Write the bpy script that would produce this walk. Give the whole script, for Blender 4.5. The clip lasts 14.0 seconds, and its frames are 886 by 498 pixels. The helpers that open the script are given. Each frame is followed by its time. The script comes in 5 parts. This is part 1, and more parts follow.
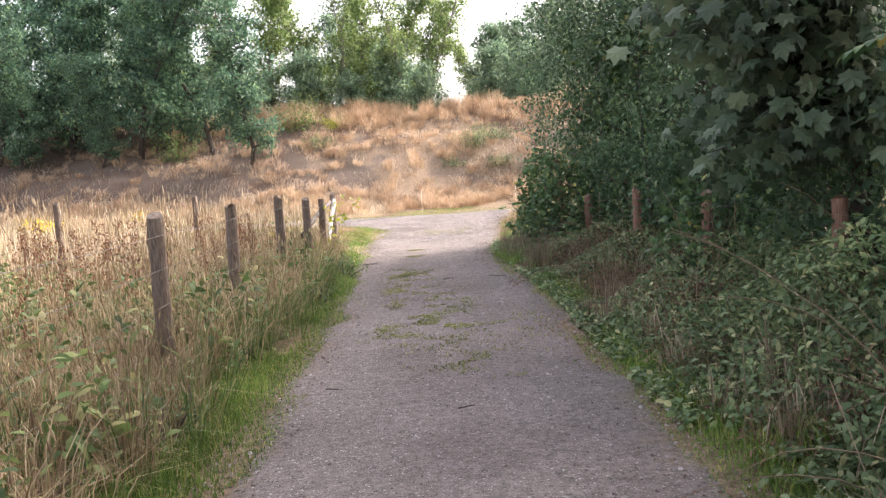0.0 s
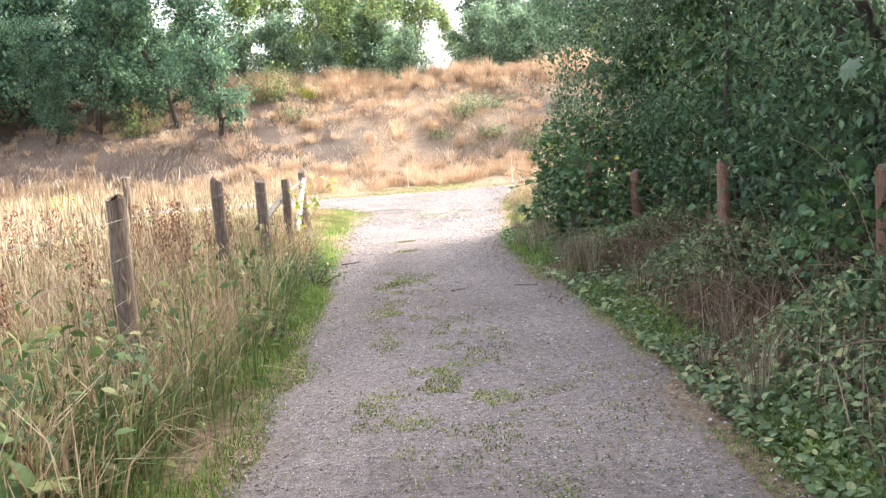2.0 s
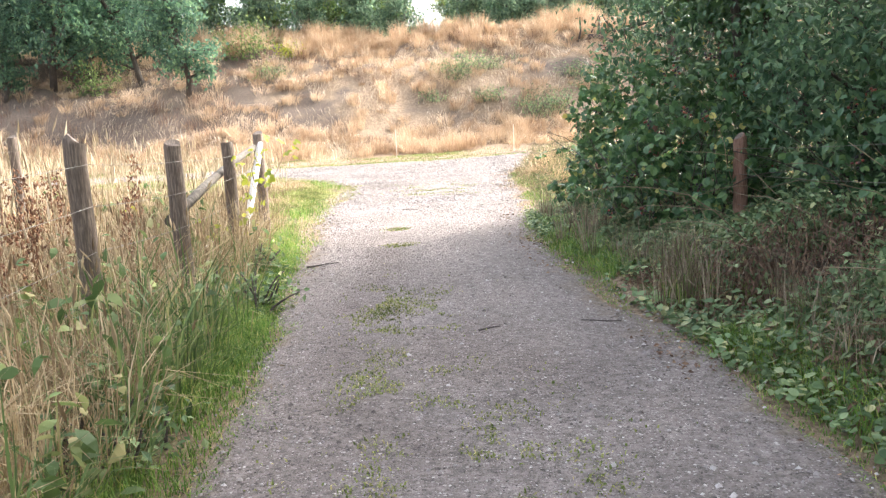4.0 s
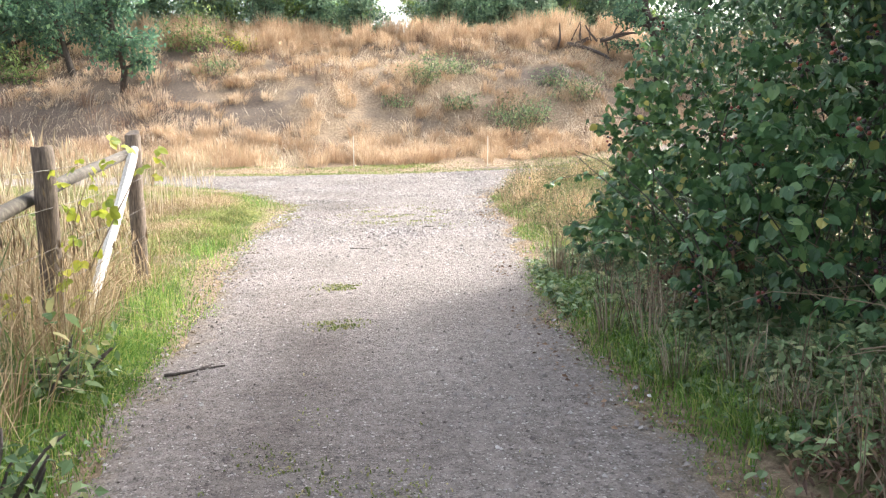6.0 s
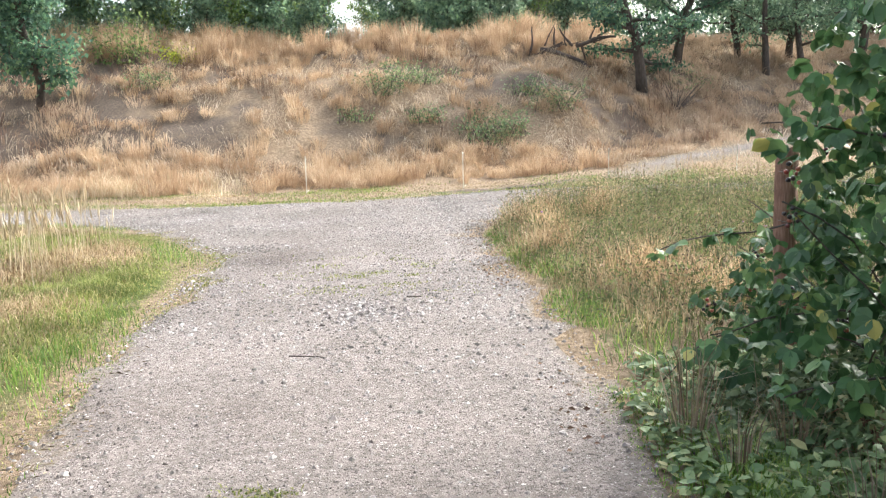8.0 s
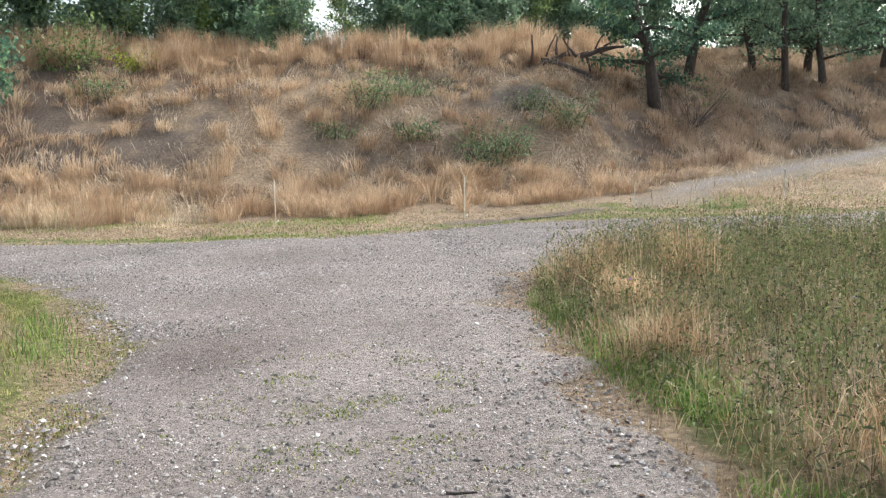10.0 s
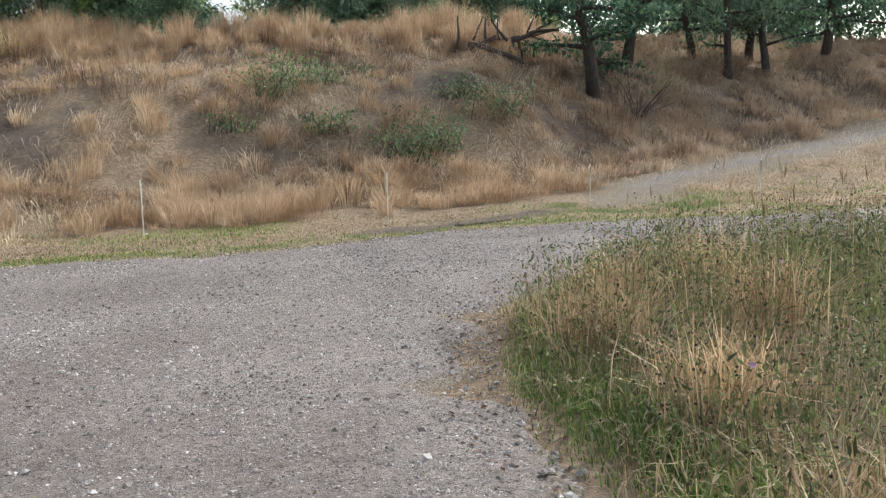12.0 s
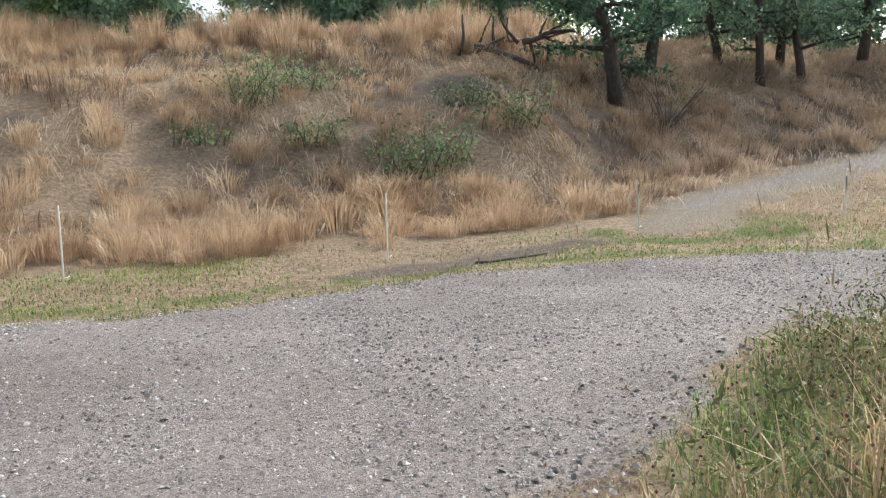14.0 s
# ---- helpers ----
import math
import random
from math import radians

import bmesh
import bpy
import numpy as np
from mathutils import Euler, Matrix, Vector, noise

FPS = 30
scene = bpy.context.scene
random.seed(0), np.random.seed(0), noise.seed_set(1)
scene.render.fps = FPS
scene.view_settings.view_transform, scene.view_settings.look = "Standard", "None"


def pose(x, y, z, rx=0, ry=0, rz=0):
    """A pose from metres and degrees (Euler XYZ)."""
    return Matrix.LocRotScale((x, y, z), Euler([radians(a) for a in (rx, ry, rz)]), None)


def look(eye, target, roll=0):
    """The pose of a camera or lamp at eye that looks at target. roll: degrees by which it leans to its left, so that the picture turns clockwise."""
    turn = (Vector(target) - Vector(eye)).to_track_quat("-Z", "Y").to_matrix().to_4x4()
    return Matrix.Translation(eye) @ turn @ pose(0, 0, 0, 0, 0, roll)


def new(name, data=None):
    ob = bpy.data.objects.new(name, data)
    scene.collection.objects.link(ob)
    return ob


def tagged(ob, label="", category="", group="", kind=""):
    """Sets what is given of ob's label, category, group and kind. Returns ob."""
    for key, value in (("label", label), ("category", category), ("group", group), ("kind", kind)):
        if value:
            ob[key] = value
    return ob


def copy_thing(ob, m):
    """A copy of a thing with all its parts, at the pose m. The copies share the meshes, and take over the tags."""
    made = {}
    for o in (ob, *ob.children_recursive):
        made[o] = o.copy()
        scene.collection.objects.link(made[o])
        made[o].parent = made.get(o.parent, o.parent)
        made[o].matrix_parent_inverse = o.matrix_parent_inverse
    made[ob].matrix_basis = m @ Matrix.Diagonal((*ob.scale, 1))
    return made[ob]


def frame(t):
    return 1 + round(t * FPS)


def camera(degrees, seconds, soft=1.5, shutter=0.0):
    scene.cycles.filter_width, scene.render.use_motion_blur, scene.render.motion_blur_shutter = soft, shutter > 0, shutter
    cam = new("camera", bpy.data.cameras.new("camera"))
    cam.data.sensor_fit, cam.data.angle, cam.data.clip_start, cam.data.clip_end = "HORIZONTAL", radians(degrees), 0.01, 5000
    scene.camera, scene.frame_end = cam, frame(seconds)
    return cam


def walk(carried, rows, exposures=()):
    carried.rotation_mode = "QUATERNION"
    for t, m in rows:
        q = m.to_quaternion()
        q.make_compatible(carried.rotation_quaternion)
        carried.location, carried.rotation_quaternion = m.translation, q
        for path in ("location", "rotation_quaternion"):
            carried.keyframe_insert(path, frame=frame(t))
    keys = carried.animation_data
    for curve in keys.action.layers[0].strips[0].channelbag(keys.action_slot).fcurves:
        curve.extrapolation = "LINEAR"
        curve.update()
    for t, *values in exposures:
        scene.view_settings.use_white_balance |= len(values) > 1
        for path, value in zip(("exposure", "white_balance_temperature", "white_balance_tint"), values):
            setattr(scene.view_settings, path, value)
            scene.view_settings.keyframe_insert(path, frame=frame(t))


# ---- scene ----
cam = camera(55.3, 14.0, soft=1.3)
PATH = [
    (0, (-0.162, 2.321, 1.513), (-0.19, 4.313, 1.335), -3.5),
    (0.5, (-0.302, 3.099, 1.499), (-0.392, 5.087, 1.3), -5.1),
    (1, (-0.38, 3.949, 1.502), (-0.423, 5.938, 1.294), -3.8),
    (1.5, (-0.409, 4.806, 1.492), (-0.501, 6.792, 1.277), -3.5),
    (2, (-0.444, 5.705, 1.495), (-0.434, 7.691, 1.253), -4.1),
    (2.5, (-0.466, 6.61, 1.471), (-0.483, 8.595, 1.223), -4.3),
    (2.7, (-0.481, 6.982, 1.432), (-0.484, 8.966, 1.181), -4.4),
    (4.8, (-0.694, 10.532, 1.302), (-0.599, 12.501, 0.959), -1.8),
    (5, (-0.667, 10.889, 1.284), (-0.561, 12.859, 0.953), -1.3),
    (5.5, (-0.678, 11.744, 1.291), (-0.647, 13.722, 0.994), -1.3),
    (6, (-0.601, 12.587, 1.294), (-0.462, 14.56, 0.995), -0.9),
    (6.5, (-0.605, 13.429, 1.293), (-0.547, 15.405, 0.991), -1.1),
    (7, (-0.547, 14.303, 1.313), (-0.439, 16.277, 1.009), -1.8),
    (7.5, (-0.601, 15.222, 1.322), (-0.534, 17.199, 1.028), -2.5),
    (8, (-0.592, 16.15, 1.314), (-0.358, 18.118, 1.046), -2.0),
    (8.5, (-0.657, 17.076, 1.311), (-0.47, 19.048, 1.037), -1.6),
    (9, (-0.597, 17.99, 1.34), (-0.335, 19.959, 1.103), -1.4),
    (9.2, (-0.603, 18.318, 1.374), (-0.359, 20.29, 1.145), -1.3),
    (11.3, (-0.283, 21.992, 1.189), (0.098, 23.941, 0.956), -2.0),
    (11.5, (-0.222, 22.29, 1.157), (0.163, 24.239, 0.924), -2.0),
    (12, (-0.02, 23.04, 1.178), (0.45, 24.971, 0.947), -2.2),
    (12.5, (0.093, 23.815, 1.186), (0.443, 25.774, 0.983), -2.3),
    (13, (0.237, 24.58, 1.186), (0.631, 26.531, 0.986), -2.6),
    (13.5, (0.338, 25.343, 1.18), (0.545, 27.323, 0.986), -2.5),
    (14, (0.468, 26.152, 1.173), (0.954, 28.083, 0.979), -2.4),
]
EXPOSURES = [(0.0, 2.1, 6750, 18), (1.0, 2.5, 6600, 15), (2.5, 2.6, 6500, 12), (5.0, 2.47, 6450, 8), (6.0, 2.24, 6400, 7), (7.5, 2.0, 6300, 5), (9.0, 1.7, 6250, 5), (11.5, 0.95, 6100, 4), (14.0, 1.16, 6100, 4)]
walk(cam, [(t, look(eye, target, roll)) for t, eye, target, roll in PATH], EXPOSURES)

# ---- world, sun, exposure ----
SUN_AZ, SUN_EL = radians(57), radians(38)
world = bpy.data.worlds.new("sky")
scene.world = world
world.use_nodes = True
wn = world.node_tree.nodes
sky = wn.new("ShaderNodeTexSky")
sky.sky_type = "NISHITA"
sky.sun_disc = False
sky.sun_elevation, sky.sun_rotation = SUN_EL, SUN_AZ
sky.air_density, sky.dust_density, sky.ozone_density = 1.0, 6.0, 1.0
pale = wn.new("ShaderNodeHueSaturation")
pale.inputs["Saturation"].default_value = 0.5
world.node_tree.links.new(sky.outputs[0], pale.inputs["Color"])
world.node_tree.links.new(pale.outputs[0], wn["Background"].inputs["Color"])
wn["Background"].inputs["Strength"].default_value = 0.15
sun = new("sun", bpy.data.lights.new("sun", "SUN"))
sun.data.energy, sun.data.angle, sun.data.color = 1.0, radians(4), (1.0, 0.95, 0.87)
sun.matrix_world = look((math.sin(SUN_AZ) * math.cos(SUN_EL) * 60, math.cos(SUN_AZ) * math.cos(SUN_EL) * 60, math.sin(SUN_EL) * 60), (0, 0, 0))

# ---- small tools ----
rng = np.random.default_rng(7)


def smooth(a, b, v):
    s = np.clip((v - a) / (b - a), 0, 1)
    return s * s * (3 - 2 * s)


def vnoise(x, y, size, seed=0):
    """Smooth value noise in 0..1 with cells of that size."""
    gx, gy = np.asarray(x, float) / size, np.asarray(y, float) / size
    ix, iy = np.floor(gx), np.floor(gy)
    fx, fy = gx - ix, gy - iy
    fx, fy = fx * fx * (3 - 2 * fx), fy * fy * (3 - 2 * fy)

    def corner(a, b):
        v = np.sin(a * 127.1 + b * 311.7 + seed * 74.7) * 43758.5453
        return v - np.floor(v)
    top = corner(ix, iy) * (1 - fx) + corner(ix + 1, iy) * fx
    low = corner(ix, iy + 1) * (1 - fx) + corner(ix + 1, iy + 1) * fx
    return top * (1 - fy) + low * fy


def left_edge(y):
    return np.interp(y, [-60, 6, 10, 14, 17.5, 21, 26, 40], [-1.4, -1.4, -1.45, -1.58, -1.85, -2.0, -2.0, -2.0])


def right_edge(y):
    return np.interp(y, [-60, 6, 10, 12, 15, 17, 19, 22, 24, 27, 40], [1.05, 1.0, 0.85, 0.85, 0.62, 0.45, 0.5, 0.8, 0.9, 1.1, 1.1])


def near_edge(x):
    return np.interp(x, [-40, -12, -5.5, -3.4, -2, 1.1, 1.7, 2.4, 3.6, 5.4, 9, 40], [34.2, 33.2, 31.4, 29.4, 26, 27, 28.9, 29.7, 30.8, 31, 31, 32.5])


def far_edge(x):
    return np.interp(x, [-40, -12, -6.5, -3.5, -0.5, 1.5, 3, 5, 8, 40], [36, 35.4, 34.9, 33.9, 33.7, 34.3, 34.9, 35, 34.4, 35.5])


def in_road(x, y):
    """How far inside the gravel a place lies, in metres; negative outside."""
    lane = np.where(y < 32, np.minimum(x - left_edge(y), right_edge(y) - x), -9)
    slope = (near_edge(x + 0.05) - near_edge(x - 0.05)) / 0.1
    cross = np.minimum((y - near_edge(x)) / np.sqrt(1 + slope ** 2), far_edge(x) - y)
    return np.maximum(lane, cross)


UPPER = np.array([(6.6, 37.5), (8.3, 39.5), (10.3, 41.0), (13.3, 42.8), (17.2, 44.6), (22, 46.8), (30, 49.5), (45, 54)])


def in_upper(x, y):
    """The same for the track that climbs along the foot of the bank."""
    best = np.full(np.shape(x), 99.0)
    for (ax, ay), (bx, by) in zip(UPPER[:-1], UPPER[1:]):
        dx, dy = bx - ax, by - ay
        s = np.clip(((x - ax) * dx + (y - ay) * dy) / (dx * dx + dy * dy), 0, 1)
        best = np.minimum(best, np.hypot(x - ax - s * dx, y - ay - s * dy))
    return np.interp(x, [6.4, 8.3, 12.5, 20], [0.3, 1.0, 1.2, 1.4]) - best


def terrain(x, y):
    toe = np.interp(x, [-40, 2, 7, 12, 18, 30, 60], [38.5, 38.5, 39.9, 43.3, 45.3, 48, 52])
    crest = np.interp(x, [-40, 8, 13, 30, 60], [52.5, 52.5, 54.5, 58, 62])
    u = (y - toe) / (crest - toe) * 14
    f = np.interp(u, [0, 1.5, 3.8, 5.3, 8.1, 9.8, 12, 13.5, 16, 30], [0, 0.12, 0.75, 1.75, 3.0, 3.6, 4.5, 5.0, 5.25, 5.3])
    rise = np.interp(x, [4, 12, 17, 30, 60], [0, 0.55, 0.95, 2.0, 3.0]) * smooth(36, toe - 0.5, y)
    return f + rise * np.interp(u, [0, 10, 14], [1, 0.6, 0.2])


def height(x, y):
    x, y = np.asarray(x, float), np.asarray(y, float)
    off = smooth(0.0, 0.8, -np.maximum(in_road(x, y), in_upper(x, y)))
    bank = smooth(39, 43, y)
    bump = (vnoise(x, y, 1.3, 3) - 0.5) * 0.10 + (vnoise(x, y, 0.5, 4) - 0.5) * 0.05
    lumps = (vnoise(x, y, 3.1, 5) - 0.5) * 0.6 + (vnoise(x, y, 1.3, 6) - 0.5) * 0.35
    wear = (vnoise(x, y, 0.9, 8) - 0.5) * 0.018
    return terrain(x, y) + off * (bump + bank * lumps) + (1 - off) * wear


def mesh_from(name, v, f, material, smooth_shade=False):
    me = bpy.data.meshes.new(name)
    v, f = np.ascontiguousarray(v, np.float32), np.ascontiguousarray(f, np.int32)
    me.vertices.add(len(v))
    me.vertices.foreach_set("co", v.ravel())
    me.loops.add(f.size)
    me.loops.foreach_set("vertex_index", f.ravel())
    me.polygons.add(len(f))
    me.polygons.foreach_set("loop_start", np.arange(0, f.size, f.shape[1], dtype=np.int32))
    me.update(calc_edges=True)
    if smooth_shade:
        me.shade_smooth()
    else:
        me.shade_flat()
    me.materials.append(material)
    return me


def part(name, me, parent=None, label=""):
    ob = new(name, me)
    ob.parent = parent
    return tagged(ob, label)


def thing(name, x, y, z, label, category, group="", turn=0.0):
    ob = new(name)
    ob.empty_display_size = 0.1
    ob.matrix_basis = pose(x, y, z, 0, 0, turn)
    return tagged(ob, label, category, group)


def stuff(name, v, f, material, label, category):
    return tagged(new(name, mesh_from(name, v, f, material)), label, category, "", "stuff")


def join(pieces):
    vs, fs, n = [], [], 0
    for v, f in pieces:
        vs.append(v)
        fs.append(f + n)
        n += len(v)
    return np.concatenate(vs), np.concatenate(fs)


def turns(yaw, pitch, roll):
    """Rotation matrices Z(yaw) X(pitch) Y(roll), one for each row."""
    cy, sy, cp, sp, cr, sr = np.cos(yaw), np.sin(yaw), np.cos(pitch), np.sin(pitch), np.cos(roll), np.sin(roll)
    o, i = np.zeros_like(yaw), np.ones_like(yaw)
    z = np.stack([cy, -sy, o, sy, cy, o, o, o, i], -1).reshape(-1, 3, 3)
    x = np.stack([i, o, o, o, cp, -sp, o, sp, cp], -1).reshape(-1, 3, 3)
    y = np.stack([cr, o, sr, o, i, o, -sr, o, cr], -1).reshape(-1, 3, 3)
    return z @ x @ y


def scatter(shape, places, rot, size):
    """Copies of a small shape joined into one set of vertices and faces."""
    sv, sf = shape
    size = np.asarray(size, float)
    size = size[:, None, None] if size.ndim == 1 else size[:, None, :]
    v = np.einsum("nij,nkj->nki", rot, sv[None] * size) + np.asarray(places)[:, None]
    f = sf[None] + (np.arange(len(places)) * len(sv))[:, None, None]
    return v.reshape(-1, 3), f.reshape(-1, sf.shape[1])


def blades(places, tall, wide, lean, az):
    """Grass blades: five vertices, three triangles each."""
    n = len(places)
    d = np.stack([np.cos(az), np.sin(az), np.zeros(n)], -1)
    face = az + rng.uniform(0.6, 2.5, n)
    s = np.stack([np.cos(face), np.sin(face), np.zeros(n)], -1) * (wide / 2)[:, None]
    up = np.array([0, 0, 1.0])
    mid = places + d * (lean * tall * 0.3)[:, None] + up * (tall * 0.6)[:, None]
    tip = places + d * (lean * tall)[:, None] + up * (tall * np.sqrt(np.clip(1 - 0.75 * lean ** 2, 0.12, 1)))[:, None]
    v = np.stack([places - s, places + s, mid - s * 0.7, mid + s * 0.7, tip], 1).reshape(-1, 3)
    f = np.array([(0, 1, 3), (0, 3, 2), (2, 3, 4)])[None] + (np.arange(n) * 5)[:, None, None]
    return v, f.reshape(-1, 3)


def wisps(places, tall, wide, lean, az):
    """Fine grass stalks, widest half way up: four vertices, two triangles each."""
    n = len(places)
    d = np.stack([np.cos(az), np.sin(az), np.zeros(n)], -1)
    face = az + rng.uniform(0.6, 2.5, n)
    s = np.stack([np.cos(face), np.sin(face), np.zeros(n)], -1) * (wide / 2)[:, None]
    up = np.array([0, 0, 1.0])
    mid = places + d * (lean * tall * 0.32)[:, None] + up * (tall * np.sqrt(np.clip(1 - 0.5 * lean ** 2, 0.2, 1)) * 0.62)[:, None]
    tip = places + d * (lean * tall)[:, None] + up * (tall * np.sqrt(np.clip(1 - 0.85 * lean ** 2, 0.06, 1)))[:, None]
    v = np.stack([places, mid - s, mid + s, tip], 1).reshape(-1, 3)
    f = np.array([(0, 2, 1), (1, 2, 3)])[None] + (np.arange(n) * 4)[:, None, None]
    return v, f.reshape(-1, 3)


def tube(points, radii, sides=6):
    """A tapered tube along points, closed at both ends, in triangles."""
    p, r = np.asarray(points, float), np.asarray(radii, float)
    ax = np.gradient(p, axis=0)
    ax /= np.linalg.norm(ax, axis=1)[:, None] + 1e-9
    ref = np.where(np.abs(ax[:, 2:3]) > 0.9, np.array([[1.0, 0, 0]]), np.array([[0, 0, 1.0]]))
    a = np.cross(ax, ref)
    a /= np.linalg.norm(a, axis=1)[:, None]
    b = np.cross(ax, a)
    q = np.arange(sides) * 2 * np.pi / sides
    ring = p[:, None] + r[:, None, None] * (a[:, None] * np.cos(q)[None, :, None] + b[:, None] * np.sin(q)[None, :, None])
    v = np.concatenate([ring.reshape(-1, 3), p[:1], p[-1:]])
    f, n = [], len(p)
    for i in range(n - 1):
        for j in range(sides):
            k = (j + 1) % sides
            c = (i * sides + j, i * sides + k, (i + 1) * sides + k, (i + 1) * sides + j)
            f += [(c[0], c[1], c[2]), (c[0], c[2], c[3])]
    for j in range(sides):
        k = (j + 1) % sides
        f += [(n * sides, k, j), (n * sides + 1, (n - 1) * sides + j, (n - 1) * sides + k)]
    return v, np.array(f)


LEAF = (np.array([(0, 0, 0), (0.22, 0.3, 0.06), (0.19, 0.64, 0.04), (0, 1, -0.12), (-0.19, 0.64, 0.04), (-0.22, 0.3, 0.06)]),
        np.array([(0, 1, 5), (1, 2, 5), (2, 4, 5), (2, 3, 4)]))
SLIM = (np.array([(0, 0, 0), (0.12, 0.4, 0.03), (0, 1, -0.15), (-0.12, 0.4, 0.03)]), np.array([(0, 1, 2), (0, 2, 3)]))
CLUMP = (np.array([(0, 0, 0), (0.3, 0.45, 0.08), (0, 1, -0.1), (-0.3, 0.45, 0.08)]), np.array([(0, 1, 2), (0, 2, 3)]))
ROUND = (np.array([(0, 0, 0), (0.3, 0.15, 0.04), (0.42, 0.5, 0.05), (0.25, 0.85, 0), (0, 1.05, -0.1), (-0.25, 0.85, 0), (-0.42, 0.5, 0.05), (-0.3, 0.15, 0.04), (0, 0.5, -0.02)]),
         np.array([(i, (i + 1) % 8, 8) for i in range(8)]))
LOBED = (np.array([(0, 0.08, 0), (0.28, -0.02, 0), (0.36, 0.18, 0), (0.6, 0.3, -0.06), (0.42, 0.5, 0.02), (0.46, 0.78, -0.08), (0.22, 0.76, 0.02), (0, 1.05, -0.14),
                   (-0.22, 0.76, 0.02), (-0.46, 0.78, -0.08), (-0.42, 0.5, 0.02), (-0.6, 0.3, -0.06), (-0.36, 0.18, 0), (-0.28, -0.02, 0), (0, 0.42, 0.05)]),
         np.array([(i, (i + 1) % 14, 14) for i in range(14)]))
CHIP = (np.array([(0.5, 0.08, 0), (-0.05, 0.42, 0), (-0.48, -0.05, 0), (0.1, -0.4, 0), (0.06, 0.04, 0.36)]), np.array([(0, 1, 4), (1, 2, 4), (2, 3, 4), (3, 0, 4)]))
SEED = (np.array([(0, 0, 0), (0.5, 0, 0.4), (0, 0.5, 0.4), (-0.5, 0, 0.4), (0, -0.5, 0.4), (0, 0, 1)]),
        np.array([(0, 2, 1), (0, 3, 2), (0, 4, 3), (0, 1, 4), (5, 1, 2), (5, 2, 3), (5, 3, 4), (5, 4, 1)]))
STONE = (np.array([(0.5, 0.1, 0.05), (0.1, 0.45, 0), (-0.45, 0.2, 0.05), (-0.3, -0.4, 0), (0.25, -0.42, 0.04), (0.12, 0.05, 0.33), (-0.14, -0.04, 0.3)]),
         np.array([(0, 1, 5), (1, 2, 6), (1, 6, 5), (2, 3, 6), (3, 4, 6), (4, 5, 6), (4, 0, 5)]))


def pinnate():
    """A compound leaf: nine leaflets along a rib."""
    bits = []
    for i, s in enumerate((0.25, 0.45, 0.65, 0.85)):
        for side in (-1, 1):
            a = side * radians(62 - 8 * i)
            m = turns(np.array([-a]), np.array([-0.35]), np.array([side * 0.3]))
            bits.append(scatter(LEAF, np.array([[0, s, 0]]), m, np.array([[0.6, 0.34, 0.34]])))
    bits.append(scatter(LEAF, np.array([[0, 0.95, 0]]), turns(np.zeros(1), np.array([-0.4]), np.zeros(1)), np.array([[0.6, 0.36, 0.36]])))
    return join(bits)


def bramble_leaf():
    """Three toothed round leaflets on one stalk."""
    bits = []
    for a, s in ((0, 0.55), (1.15, 0.46), (-1.15, 0.46)):
        bits.append(scatter(ROUND, np.array([[0, 0.35, 0]]), turns(np.array([a]), np.array([-0.3]), np.array([a * 0.2])), np.array([s])))
    return join(bits)


def leafage(shape, places, size, droop=-0.5, spread=0.6):
    n = len(places)
    return scatter(shape, places, turns(rng.uniform(0, 6.283, n), rng.normal(droop, spread, n), rng.normal(0, 0.5, n)), size * rng.uniform(0.6, 1.25, n))


# ---- materials ----
def node_material(name):
    m = bpy.data.materials.new(name)
    m.use_nodes = True
    return m, m.node_tree.nodes, m.node_tree.links, m.node_tree.nodes["Principled BSDF"]


def ramp_node(nodes, stops):
    r = nodes.new("ShaderNodeValToRGB")
    while len(r.color_ramp.elements) < len(stops):
        r.color_ramp.elements.new(0.5)
    for e, (p, c) in zip(r.color_ramp.elements, stops):
        e.position, e.color = p, (*c, 1)
    return r


def noise_node(nodes, links, size, detail=6, coords=None, rough=0.6):
    t = nodes.new("ShaderNodeTexNoise")
    t.inputs["Scale"].default_value, t.inputs["Detail"].default_value, t.inputs["Roughness"].default_value = 1 / size, detail, rough
    if coords:
        links.new(coords, t.inputs["Vector"])
    return t


